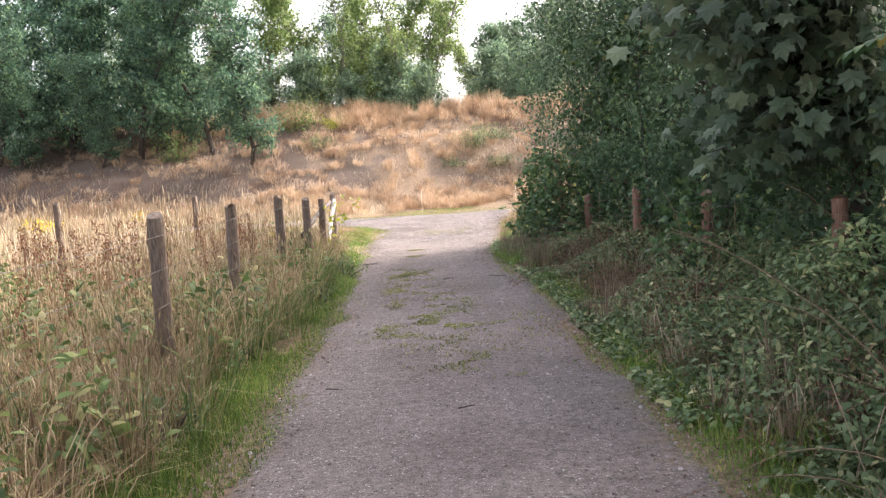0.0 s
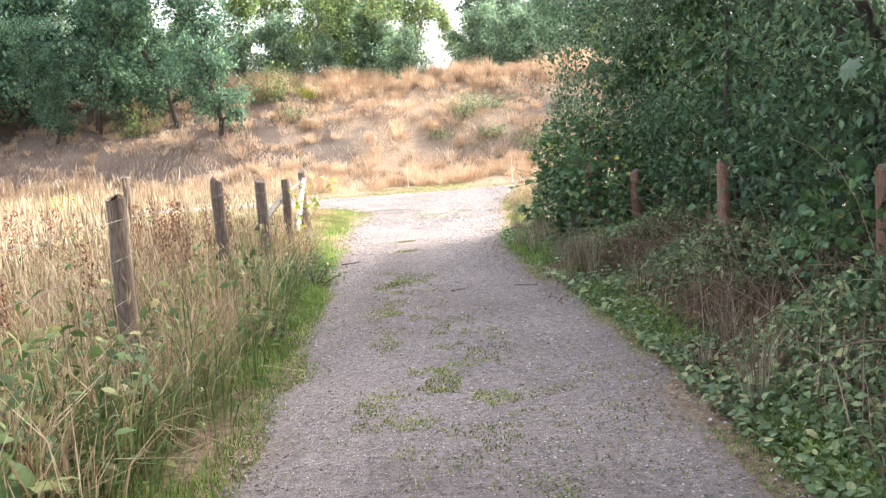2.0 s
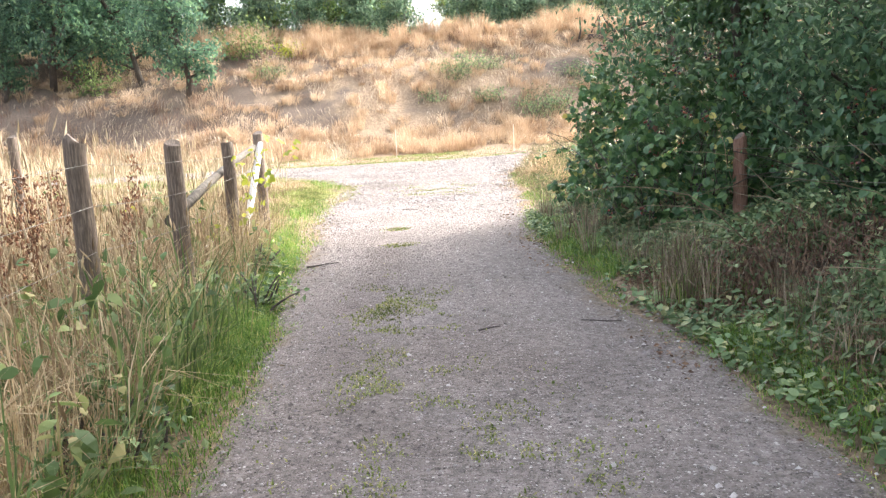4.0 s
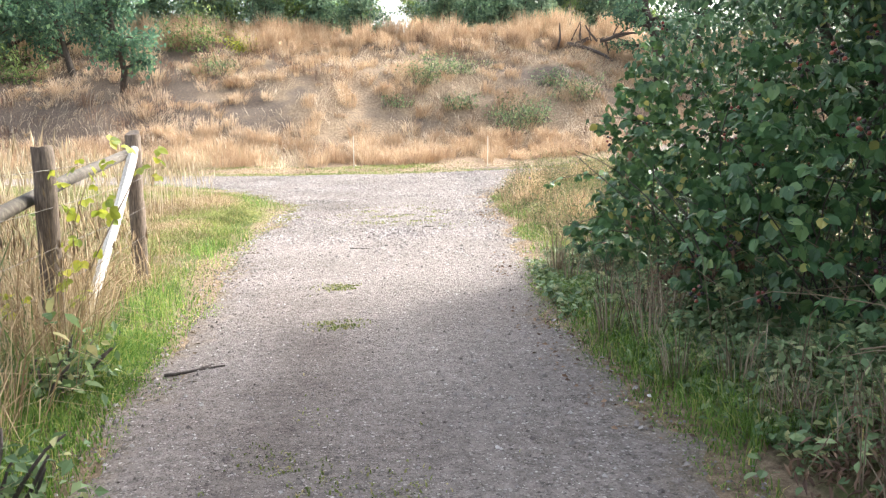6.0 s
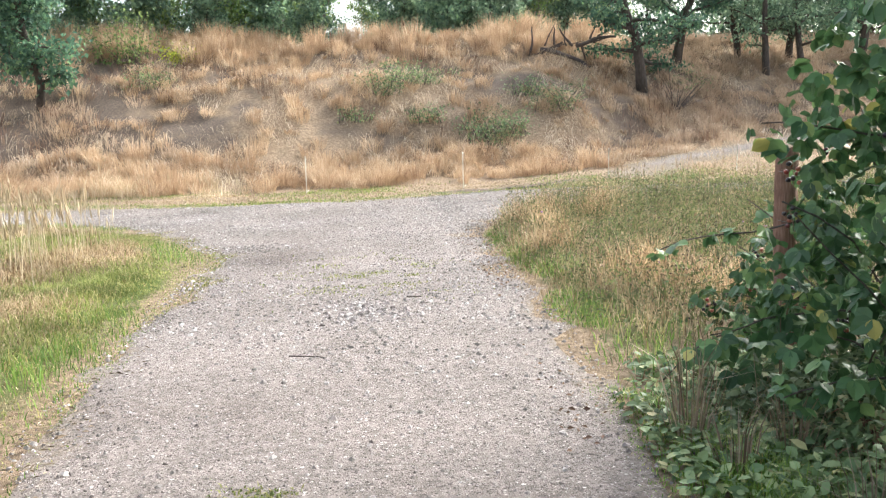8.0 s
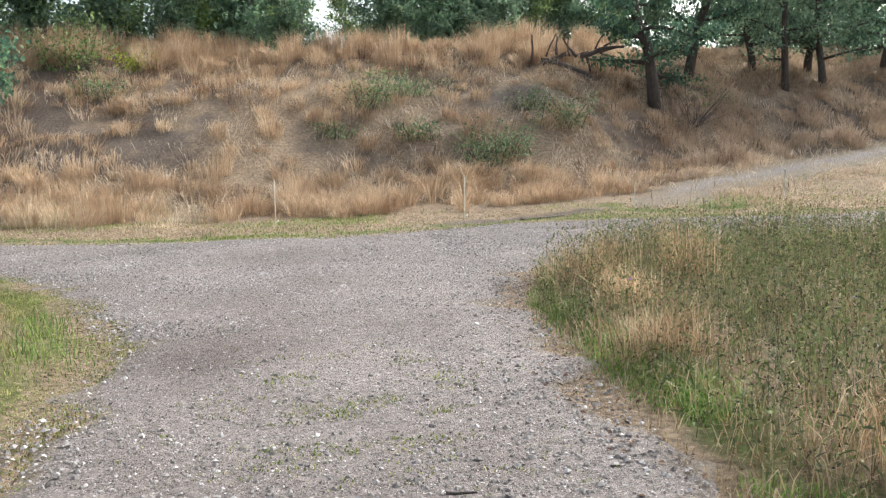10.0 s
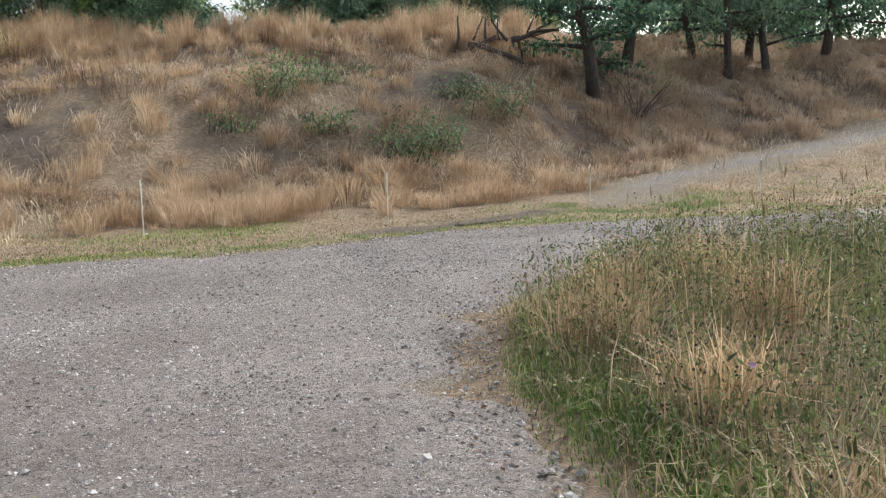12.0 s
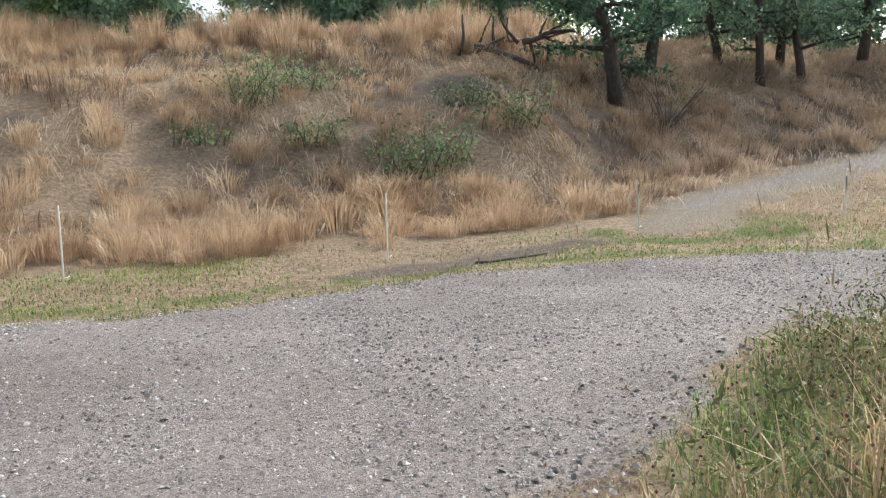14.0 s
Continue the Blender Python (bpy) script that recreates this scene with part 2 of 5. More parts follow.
def leaf_material(name, stops, rough=0.55, through_light=0.35, drift=1.5):
    """Leaves and blades: each its own tint, a slow drift over the plant, and light shining through."""
    m, nodes, links, shader = node_material(name)
    geo = nodes.new("ShaderNodeNewGeometry")
    tint = ramp_node(nodes, stops)
    links.new(geo.outputs["Random Per Island"], tint.inputs[0])
    slow = noise_node(nodes, links, drift, 3, geo.outputs["Position"])
    gain = nodes.new("ShaderNodeMapRange")
    gain.inputs["From Min"].default_value, gain.inputs["From Max"].default_value = 0.3, 0.7
    gain.inputs["To Min"].default_value, gain.inputs["To Max"].default_value = 0.6, 1.38
    links.new(slow.outputs["Fac"], gain.inputs["Value"])
    mix = nodes.new("ShaderNodeMix")
    mix.data_type, mix.blend_type = "RGBA", "MULTIPLY"
    mix.inputs["Factor"].default_value = 1
    links.new(tint.outputs[0], mix.inputs["A"])
    links.new(gain.outputs[0], mix.inputs["B"])
    links.new(mix.outputs["Result"], shader.inputs["Base Color"])
    shader.inputs["Roughness"].default_value = rough
    shader.inputs["Specular IOR Level"].default_value = 0.35
    glow = nodes.new("ShaderNodeBsdfTranslucent")
    links.new(mix.outputs["Result"], glow.inputs["Color"])
    both = nodes.new("ShaderNodeMixShader")
    both.inputs[0].default_value = through_light
    links.new(shader.outputs[0], both.inputs[1])
    links.new(glow.outputs[0], both.inputs[2])
    links.new(both.outputs[0], nodes["Material Output"].inputs["Surface"])
    return m


def tussock_material(name, stops, clump=0.9, rough=0.7, through_light=0.18):
    """Dead grass whose colour goes by the tussock first and by the stalk second."""
    m, nodes, links, shader = node_material(name)
    geo = nodes.new("ShaderNodeNewGeometry")
    slow = noise_node(nodes, links, clump, 2, geo.outputs["Position"], 0.55)
    wide = nodes.new("ShaderNodeMapRange")
    wide.inputs["From Min"].default_value, wide.inputs["From Max"].default_value = 0.32, 0.68
    wide.inputs["To Max"].default_value = 0.6
    links.new(slow.outputs["Fac"], wide.inputs["Value"])
    own = nodes.new("ShaderNodeMath")
    own.operation = "MULTIPLY_ADD"
    own.inputs[1].default_value = 0.4
    links.new(geo.outputs["Random Per Island"], own.inputs[0])
    links.new(wide.outputs[0], own.inputs[2])
    tint = ramp_node(nodes, stops)
    links.new(own.outputs[0], tint.inputs[0])
    links.new(tint.outputs[0], shader.inputs["Base Color"])
    shader.inputs["Roughness"].default_value = rough
    shader.inputs["Specular IOR Level"].default_value = 0.3
    glow = nodes.new("ShaderNodeBsdfTranslucent")
    links.new(tint.outputs[0], glow.inputs["Color"])
    both = nodes.new("ShaderNodeMixShader")
    both.inputs[0].default_value = through_light
    links.new(shader.outputs[0], both.inputs[1])
    links.new(glow.outputs[0], both.inputs[2])
    links.new(both.outputs[0], nodes["Material Output"].inputs["Surface"])
    return m


def rough_material(name, stops, size, rough=0.85, bump=0.3, fine=0.01, stretch=(1, 1, 1), random_tint=0.0):
    """Bark, timber, soil: two scales of noise for colour, a fine one for relief."""
    m, nodes, links, shader = node_material(name)
    co = nodes.new("ShaderNodeTexCoord")
    mp = nodes.new("ShaderNodeMapping")
    mp.inputs["Scale"].default_value = stretch
    links.new(co.outputs["Object"], mp.inputs["Vector"])
    big = noise_node(nodes, links, size, 8, mp.outputs[0], 0.65)
    tint = ramp_node(nodes, stops)
    links.new(big.outputs["Fac"], tint.inputs[0])
    out = tint.outputs[0]
    if random_tint:
        info = nodes.new("ShaderNodeObjectInfo")
        hsv = nodes.new("ShaderNodeHueSaturation")
        rg = nodes.new("ShaderNodeMapRange")
        rg.inputs["To Min"].default_value, rg.inputs["To Max"].default_value = 1 - random_tint, 1 + random_tint
        links.new(info.outputs["Random"], rg.inputs["Value"])
        links.new(rg.outputs[0], hsv.inputs["Value"])
        links.new(out, hsv.inputs["Color"])
        out = hsv.outputs[0]
    links.new(out, shader.inputs["Base Color"])
    shader.inputs["Roughness"].default_value = rough
    grain = noise_node(nodes, links, fine, 6, mp.outputs[0], 0.7)
    b = nodes.new("ShaderNodeBump")
    b.inputs["Strength"].default_value, b.inputs["Distance"].default_value = bump, fine
    links.new(grain.outputs["Fac"], b.inputs["Height"])
    links.new(b.outputs[0], shader.inputs["Normal"])
    return m


def gravel_material():
    """Crushed stone pressed into grey-mauve dirt: separate stones of two sizes, dusty and dark patches."""
    m, nodes, links, shader = node_material("gravel")
    geo = nodes.new("ShaderNodeNewGeometry")
    pos = geo.outputs["Position"]

    def blend(a, b, factor, kind="MIX"):
        x = nodes.new("ShaderNodeMix")
        x.data_type, x.blend_type = "RGBA", kind
        if isinstance(factor, float):
            x.inputs["Factor"].default_value = factor
        else:
            links.new(factor, x.inputs["Factor"])
        links.new(a, x.inputs["A"])
        links.new(b, x.inputs["B"])
        return x.outputs["Result"]

    warp = noise_node(nodes, links, 0.02, 3, pos)
    bent_pos = nodes.new("ShaderNodeVectorMath")
    bent_pos.operation = "MULTIPLY_ADD"
    links.new(warp.outputs["Color"], bent_pos.inputs[0])
    bent_pos.inputs[1].default_value = (0.02, 0.02, 0.02)
    links.new(pos, bent_pos.inputs[2])
    dirt_n = noise_node(nodes, links, 0.05, 10, pos, 0.8)
    out = ramp_node(nodes, [(0.33, (0.085, 0.071, 0.064)), (0.48, (0.2, 0.17, 0.157)), (0.68, (0.325, 0.283, 0.263))])
    links.new(dirt_n.outputs["Fac"], out.inputs[0])
    out = out.outputs[0]
    relief = dirt_n.outputs["Fac"]
    for scale, most in ((100, 0.45), (52, 0.6)):
        cell = nodes.new("ShaderNodeTexVoronoi")
        cell.inputs["Scale"].default_value = scale
        links.new(bent_pos.outputs[0], cell.inputs["Vector"])
        sep = nodes.new("ShaderNodeSeparateColor")
        links.new(cell.outputs["Color"], sep.inputs[0])
        tint = ramp_node(nodes, [(0.0, (0.085, 0.072, 0.066)), (0.25, (0.165, 0.143, 0.132)), (0.7, (0.315, 0.277, 0.258)), (0.92, (0.43, 0.385, 0.362)), (1.0, (0.58, 0.54, 0.51))])
        links.new(sep.outputs[0], tint.inputs[0])
        pick = ramp_node(nodes, [(most - 0.02, (0, 0, 0)), (most, (1, 1, 1))])
        links.new(sep.outputs[1], pick.inputs[0])
        near = ramp_node(nodes, [(0.34, (1, 1, 1)), (0.46, (0, 0, 0))])
        links.new(cell.outputs["Distance"], near.inputs[0])
        mask = nodes.new("ShaderNodeMath")
        mask.operation = "MULTIPLY"
        links.new(pick.outputs[0], mask.inputs[0])
        links.new(near.outputs[0], mask.inputs[1])
        out = blend(out, tint.outputs[0], mask.outputs[0])
        up = nodes.new("ShaderNodeMath")
        up.operation = "ADD"
        links.new(relief, up.inputs[0])
        links.new(mask.outputs[0], up.inputs[1])
        relief = up.outputs[0]
    lane_n = noise_node(nodes, links, 1.6, 5, pos)
    lane = ramp_node(nodes, [(0.34, (0.82, 0.8, 0.79)), (0.52, (1.0, 1.0, 1.0)), (0.7, (1.16, 1.15, 1.15))])
    links.new(lane_n.outputs["Fac"], lane.inputs[0])
    out = blend(out, lane.outputs[0], 1.0, "MULTIPLY")
    edge = nodes.new("ShaderNodeAttribute")
    edge.attribute_name = "inside"
    en = noise_node(nodes, links, 0.3, 7, pos, 0.75)
    add = nodes.new("ShaderNodeMath")
    links.new(edge.outputs["Fac"], add.inputs[0])
    links.new(en.outputs["Fac"], add.inputs[1])
    er = ramp_node(nodes, [(0.66, (0, 0, 0)), (1.0, (1, 1, 1))])
    links.new(add.outputs[0], er.inputs[0])
    soil_n = noise_node(nodes, links, 0.05, 9, pos, 0.8)
    soil = ramp_node(nodes, [(0.3, (0.09, 0.068, 0.05)), (0.5, (0.21, 0.165, 0.12)), (0.7, (0.36, 0.29, 0.21))])
    links.new(soil_n.outputs["Fac"], soil.inputs[0])
    out = blend(soil.outputs[0], out, er.outputs[0])
    # the attribute multiplies the gravel colour down to about 0.6
    darken = nodes.new("ShaderNodeAttribute")
    darken.attribute_name = "darken"
    darker = ramp_node(nodes, [(0.0, (1, 1, 1)), (1.0, (0.6, 0.57, 0.56))])
    links.new(darken.outputs["Fac"], darker.inputs[0])
    out = blend(out, darker.outputs[0], 1.0, "MULTIPLY")
    links.new(out, shader.inputs["Base Color"])
    shader.inputs["Roughness"].default_value = 0.9
    shader.inputs["Specular IOR Level"].default_value = 0.25
    b = nodes.new("ShaderNodeBump")
    b.inputs["Strength"].default_value, b.inputs["Distance"].default_value = 1.0, 0.012
    links.new(relief, b.inputs["Height"])
    links.new(b.outputs[0], shader.inputs["Normal"])
    return m


def ground_material():
    """Thatch of dead grass with bare soil and turf where the ground has them."""
    m, nodes, links, shader = node_material("meadow_ground")
    geo = nodes.new("ShaderNodeNewGeometry")
    pos = geo.outputs["Position"]
    n1 = noise_node(nodes, links, 0.09, 10, pos, 0.85)
    thatch = ramp_node(nodes, [(0.34, (0.06, 0.044, 0.031)), (0.5, (0.25, 0.183, 0.125)), (0.66, (0.46, 0.355, 0.25))])
    links.new(n1.outputs["Fac"], thatch.inputs[0])
    n2 = noise_node(nodes, links, 0.07, 10, pos, 0.85)
    soil = ramp_node(nodes, [(0.36, (0.048, 0.037, 0.03)), (0.5, (0.13, 0.1, 0.08)), (0.68, (0.26, 0.205, 0.16))])
    links.new(n2.outputs["Fac"], soil.inputs[0])
    turf = ramp_node(nodes, [(0.3, (0.04, 0.06, 0.018)), (0.55, (0.1, 0.13, 0.035)), (0.75, (0.22, 0.2, 0.08))])
    links.new(n1.outputs["Fac"], turf.inputs[0])
    out = thatch.outputs[0]
    for name, layer in (("bare", soil), ("green", turf)):
        a = nodes.new("ShaderNodeAttribute")
        a.attribute_name = name
        w = noise_node(nodes, links, 0.7, 5, pos)
        s = nodes.new("ShaderNodeMath")
        links.new(a.outputs["Fac"], s.inputs[0])
        links.new(w.outputs["Fac"], s.inputs[1])
        r = ramp_node(nodes, [(0.7, (0, 0, 0)), (1.0, (1, 1, 1))])
        links.new(s.outputs[0], r.inputs[0])
        mix = nodes.new("ShaderNodeMix")
        mix.data_type = "RGBA"
        links.new(r.outputs[0], mix.inputs["Factor"])
        links.new(out, mix.inputs["A"])
        links.new(layer.outputs[0], mix.inputs["B"])
        out = mix.outputs["Result"]
    links.new(out, shader.inputs["Base Color"])
    shader.inputs["Roughness"].default_value = 0.95
    shader.inputs["Specular IOR Level"].default_value = 0.15
    b = nodes.new("ShaderNodeBump")
    b.inputs["Strength"].default_value, b.inputs["Distance"].default_value = 0.8, 0.05
    links.new(n1.outputs["Fac"], b.inputs["Height"])
    links.new(b.outputs[0], shader.inputs["Normal"])
    return m


GRAVEL = gravel_material()
GROUND = ground_material()
DRY = leaf_material("dry_grass", [(0.0, (0.150, 0.100, 0.055)), (0.35, (0.290, 0.205, 0.115)), (0.7, (0.430, 0.330, 0.200)), (1.0, (0.560, 0.450, 0.300))], 0.6, 0.35)
RUSSET = leaf_material("russet_grass", [(0.0, (0.217, 0.129, 0.075)), (0.4, (0.436, 0.287, 0.166)), (0.75, (0.610, 0.440, 0.265)), (1.0, (0.755, 0.606, 0.397))], 0.65, 0.3, 0.5)
STRAW = leaf_material("pale_straw", [(0.0, (0.310, 0.240, 0.145)), (0.5, (0.480, 0.390, 0.258)), (1.0, (0.650, 0.560, 0.420))], 0.6, 0.4)
GREEN = leaf_material("green_grass", [(0.0, (0.060, 0.125, 0.022)), (0.55, (0.150, 0.260, 0.048)), (0.9, (0.280, 0.365, 0.085)), (1.0, (0.540, 0.450, 0.180))], 0.5, 0.4)
SAGE = leaf_material("meadow_weed", [(0.0, (0.052, 0.090, 0.028)), (0.5, (0.118, 0.178, 0.056)), (0.85, (0.215, 0.255, 0.092)), (1.0, (0.370, 0.325, 0.155))], 0.6, 0.35, 0.6)
BANK = tussock_material("bank_tussock", [(0.0, (0.22, 0.148, 0.1)), (0.28, (0.39, 0.262, 0.165)), (0.55, (0.54, 0.392, 0.257)), (0.8, (0.68, 0.53, 0.375)), (1.0, (0.8, 0.665, 0.505))], 0.9, 0.7, 0.4)
LAID = tussock_material("flattened_grass", [(0.0, (0.28, 0.215, 0.16)), (0.4, (0.5, 0.395, 0.29)), (0.75, (0.68, 0.57, 0.44)), (1.0, (0.8, 0.71, 0.59))], 0.6, 0.7, 0.3)
BROWN = tussock_material("brown_grass", [(0.0, (0.29, 0.21, 0.15)), (0.45, (0.49, 0.365, 0.26)), (0.8, (0.63, 0.495, 0.37)), (1.0, (0.74, 0.61, 0.48))], 1.3, 0.7, 0.4)
MOSS = leaf_material("track_moss", [(0.0, (0.11, 0.145, 0.038)), (0.5, (0.215, 0.25, 0.07)), (0.85, (0.33, 0.33, 0.12)), (1.0, (0.45, 0.38, 0.19))], 0.7, 0.35, 0.5)
DOCK = leaf_material("rusty_seed", [(0.0, (0.115, 0.055, 0.033)), (0.6, (0.245, 0.125, 0.070)), (1.0, (0.40, 0.225, 0.130))], 0.8, 0.15)
HEDGE_LEAF = leaf_material("hedge_leaf", [(0.0, (0.040, 0.084, 0.045)), (0.5, (0.078, 0.148, 0.080)), (0.93, (0.132, 0.212, 0.108)), (1.0, (0.230, 0.300, 0.130))], 0.45, 0.28)
MAPLE_LEAF = leaf_material("sycamore_leaf", [(0.0, (0.060, 0.098, 0.060)), (0.6, (0.118, 0.175, 0.108)), (1.0, (0.190, 0.245, 0.142))], 0.5, 0.32)
BRAMBLE_LEAF = leaf_material("bramble_leaf", [(0.0, (0.034, 0.078, 0.032)), (0.6, (0.078, 0.155, 0.060)), (0.96, (0.150, 0.235, 0.085)), (1.0, (0.42, 0.37, 0.11))], 0.4, 0.25, 0.6)
NETTLE = leaf_material("undergrowth_leaf", [(0.0, (0.082, 0.135, 0.062)), (0.5, (0.165, 0.245, 0.110)), (0.85, (0.275, 0.345, 0.165)), (1.0, (0.440, 0.410, 0.200))], 0.5, 0.3, 0.8)
YELLOW_LEAF = leaf_material("yellowing_leaf", [(0.0, (0.2, 0.26, 0.04)), (0.6, (0.42, 0.45, 0.06)), (1.0, (0.55, 0.5, 0.08))], 0.45, 0.45)
DARK_LEAF = leaf_material("dark_tree_leaf", [(0.0, (0.055, 0.112, 0.078)), (0.5, (0.102, 0.195, 0.128)), (0.9, (0.170, 0.290, 0.165)), (1.0, (0.27, 0.41, 0.19))], 0.6, 0.4, 1.4)
LIGHT_LEAF = leaf_material("light_tree_leaf", [(0.0, (0.090, 0.145, 0.050)), (0.5, (0.180, 0.265, 0.092)), (1.0, (0.335, 0.420, 0.160))], 0.5, 0.42, 1.6)
# BLUE_LEAF: haze over the far trees is mixed into this pale grey-green
BLUE_LEAF = leaf_material("hazed_grey_green_leaf", [(0.0, (0.105, 0.172, 0.118)), (0.5, (0.185, 0.285, 0.185)), (1.0, (0.325, 0.440, 0.265))], 0.5, 0.45, 1.6)
DEAD_STEM = leaf_material("dead_stem", [(0.0, (0.1, 0.07, 0.045)), (0.6, (0.24, 0.18, 0.12)), (1.0, (0.42, 0.34, 0.25))], 0.8, 0.05)
DEAD_LEAF = leaf_material("dead_leaf", [(0.0, (0.095, 0.058, 0.042)), (0.6, (0.205, 0.125, 0.085)), (1.0, (0.35, 0.23, 0.15))], 0.8, 0.15)
OLIVE = leaf_material("olive_weed", [(0.0, (0.052, 0.066, 0.026)), (0.4, (0.115, 0.138, 0.054)), (0.72, (0.205, 0.24, 0.085)), (0.85, (0.21, 0.15, 0.09)), (1.0, (0.38, 0.31, 0.175))], 0.65, 0.32, 0.5)
COARSE = leaf_material("coarse_stone", [(0.0, (0.14, 0.124, 0.117)), (0.4, (0.21, 0.188, 0.178)), (0.8, (0.31, 0.285, 0.272)), (1.0, (0.5, 0.47, 0.45))], 0.85, 0.0, 0.9)
PEBBLE = leaf_material("loose_stone", [(0.0, (0.108, 0.090, 0.083)), (0.35, (0.234, 0.203, 0.193)), (0.85, (0.345, 0.308, 0.296)), (1.0, (0.52, 0.485, 0.462))], 0.85, 0.0, 0.5)
POST_WOOD = rough_material("weathered_post", [(0.3, (0.055, 0.040, 0.031)), (0.5, (0.145, 0.106, 0.080)), (0.72, (0.3, 0.235, 0.185))], 0.05, 0.8, 0.6, 0.006, (6, 6, 0.6), 0.15)
RED_WOOD = rough_material("red_brown_post", [(0.3, (0.1, 0.05, 0.035)), (0.5, (0.22, 0.115, 0.08)), (0.72, (0.32, 0.2, 0.15))], 0.05, 0.8, 0.6, 0.006, (6, 6, 0.6), 0.15)
RAIL_WOOD = rough_material("lichened_rail", [(0.3, (0.036, 0.03, 0.025)), (0.5, (0.085, 0.07, 0.055)), (0.72, (0.19, 0.165, 0.135))], 0.06, 0.85, 0.6, 0.008)
END_GRAIN = rough_material("cut_post_top", [(0.35, (0.1, 0.075, 0.06)), (0.65, (0.24, 0.19, 0.155))], 0.03, 0.85, 0.5, 0.005)
PALE_WOOD = rough_material("bleached_timber", [(0.3, (0.34, 0.31, 0.28)), (0.5, (0.62, 0.59, 0.55)), (0.7, (0.78, 0.75, 0.71))], 0.04, 0.75, 0.6, 0.006, (5, 5, 0.5))
BARK = rough_material("dark_bark", [(0.3, (0.035, 0.028, 0.024)), (0.55, (0.08, 0.065, 0.055)), (0.75, (0.15, 0.125, 0.105))], 0.2, 0.9, 0.8, 0.03, (4, 4, 0.7))
PALE_BARK = rough_material("pale_bark", [(0.35, (0.12, 0.11, 0.09)), (0.6, (0.27, 0.25, 0.22)), (0.75, (0.42, 0.4, 0.36))], 0.3, 0.85, 0.6, 0.02, (3, 3, 1))
DEAD_WOOD = rough_material("dead_wood", [(0.3, (0.045, 0.035, 0.032)), (0.55, (0.1, 0.08, 0.072)), (0.75, (0.17, 0.14, 0.125))], 0.1, 0.9, 0.7, 0.015, (3, 3, 1))
WHITE_PLASTIC = rough_material("white_plastic", [(0.35, (0.66, 0.65, 0.56)), (0.65, (0.8, 0.79, 0.7))], 0.05, 0.4, 0.05, 0.004)
WIRE = rough_material("galvanised_wire", [(0.35, (0.16, 0.14, 0.12)), (0.65, (0.3, 0.28, 0.26))], 0.02, 0.6, 0.1, 0.002)
WIRE.node_tree.nodes["Principled BSDF"].inputs["Metallic"].default_value = 0.8
BERRY, bn, bl, bs = node_material("bramble_berry")
b_info = bn.new("ShaderNodeObjectInfo")
b_tint = ramp_node(bn, [(0.0, (0.012, 0.008, 0.014)), (0.6, (0.03, 0.014, 0.018)), (0.75, (0.22, 0.03, 0.025)), (1.0, (0.32, 0.1, 0.06))])
bl.new(b_info.outputs["Random"], b_tint.inputs[0])
bl.new(b_tint.outputs[0], bs.inputs["Base Color"])
bs.inputs["Roughness"].default_value = 0.3
SEED_HEAD = leaf_material("dark_seed_head", [(0.0, (0.03, 0.02, 0.016)), (0.7, (0.07, 0.045, 0.03)), (1.0, (0.16, 0.1, 0.06))], 0.8, 0.05)
FLOWER = leaf_material("yellow_flower", [(0.0, (0.55, 0.4, 0.02)), (1.0, (0.75, 0.6, 0.05))], 0.6, 0.3)
PURPLE = leaf_material("purple_flower", [(0.0, (0.2, 0.08, 0.25)), (1.0, (0.36, 0.2, 0.42))], 0.6, 0.3)

# ---- ground and gravel ----
def grid_sheet(xs, ys):
    gx, gy = np.meshgrid(xs, ys)
    nx, ny = len(xs), len(ys)
    i = np.arange((ny - 1) * nx).reshape(ny - 1, nx)[:, :-1].ravel()
    return gx.ravel(), gy.ravel(), np.stack([i, i + 1, i + nx + 1, i + nx], -1)


far_steps = np.array([37, 42, 50, 62, 80, 110, 160, 260, 450, 900, 1800.0])
xs = np.concatenate([-far_steps[::-1], np.arange(-34, -4, 0.36), np.arange(-4, 4, 0.15), np.arange(4, 34.01, 0.36), far_steps])
ys = np.concatenate([-far_steps[::-1], np.arange(-30, 1, 2.0), np.arange(2, 34, 0.18), np.arange(34, 64.01, 0.36), far_steps[4:]])
gx, gy, gf = grid_sheet(xs, ys)
inside = np.maximum(in_road(gx, gy), in_upper(gx, gy))
gz = height(gx, gy) - 0.03 * smooth(-0.1, 0.4, inside)
ground_me = mesh_from("ground", np.stack([gx, gy, gz], -1), gf, GROUND, True)
# on the left bank the dark soil also paints in the shade under the trees
bare = 0.3 * smooth(0.45, 1.0, terrain(gx, gy)) * smooth(4.7, 4.0, terrain(gx, gy)) * smooth(0.56, 0.36, 0.62 * vnoise(gx, gy, 2.3, 61) + 0.38 * vnoise(gx, gy, 0.9, 64)) + 0.1 * smooth(41, 43, gy) * smooth(0.4, 0.7, vnoise(gx, gy, 1.3, 22)) + smooth(-4, -9, gx) * smooth(40.5, 43, gy) * 0.5 + 0.2 * smooth(41, 44, gy) * vnoise(gx, gy, 2.0, 21) + 0.5 * smooth(1.2, 2.4, gx) * smooth(20.5, 19, gy)
green = 0.42 * smooth(1.3, 0.5, -inside) * smooth(0.12, 0.4, -inside) * smooth(39, 37, gy) + 0.15 * smooth(35.5, 36.5, gy) * smooth(38.5, 37.5, gy)
mud = np.exp(-((gy - (35.6 + 0.42 * (gx - 2.0))) / 0.55) ** 2) * smooth(0.8, 2.0, gx) * smooth(6.2, 5.0, gx)
bare = np.maximum(bare, 0.75 * mud)
green = green * (1 - mud)
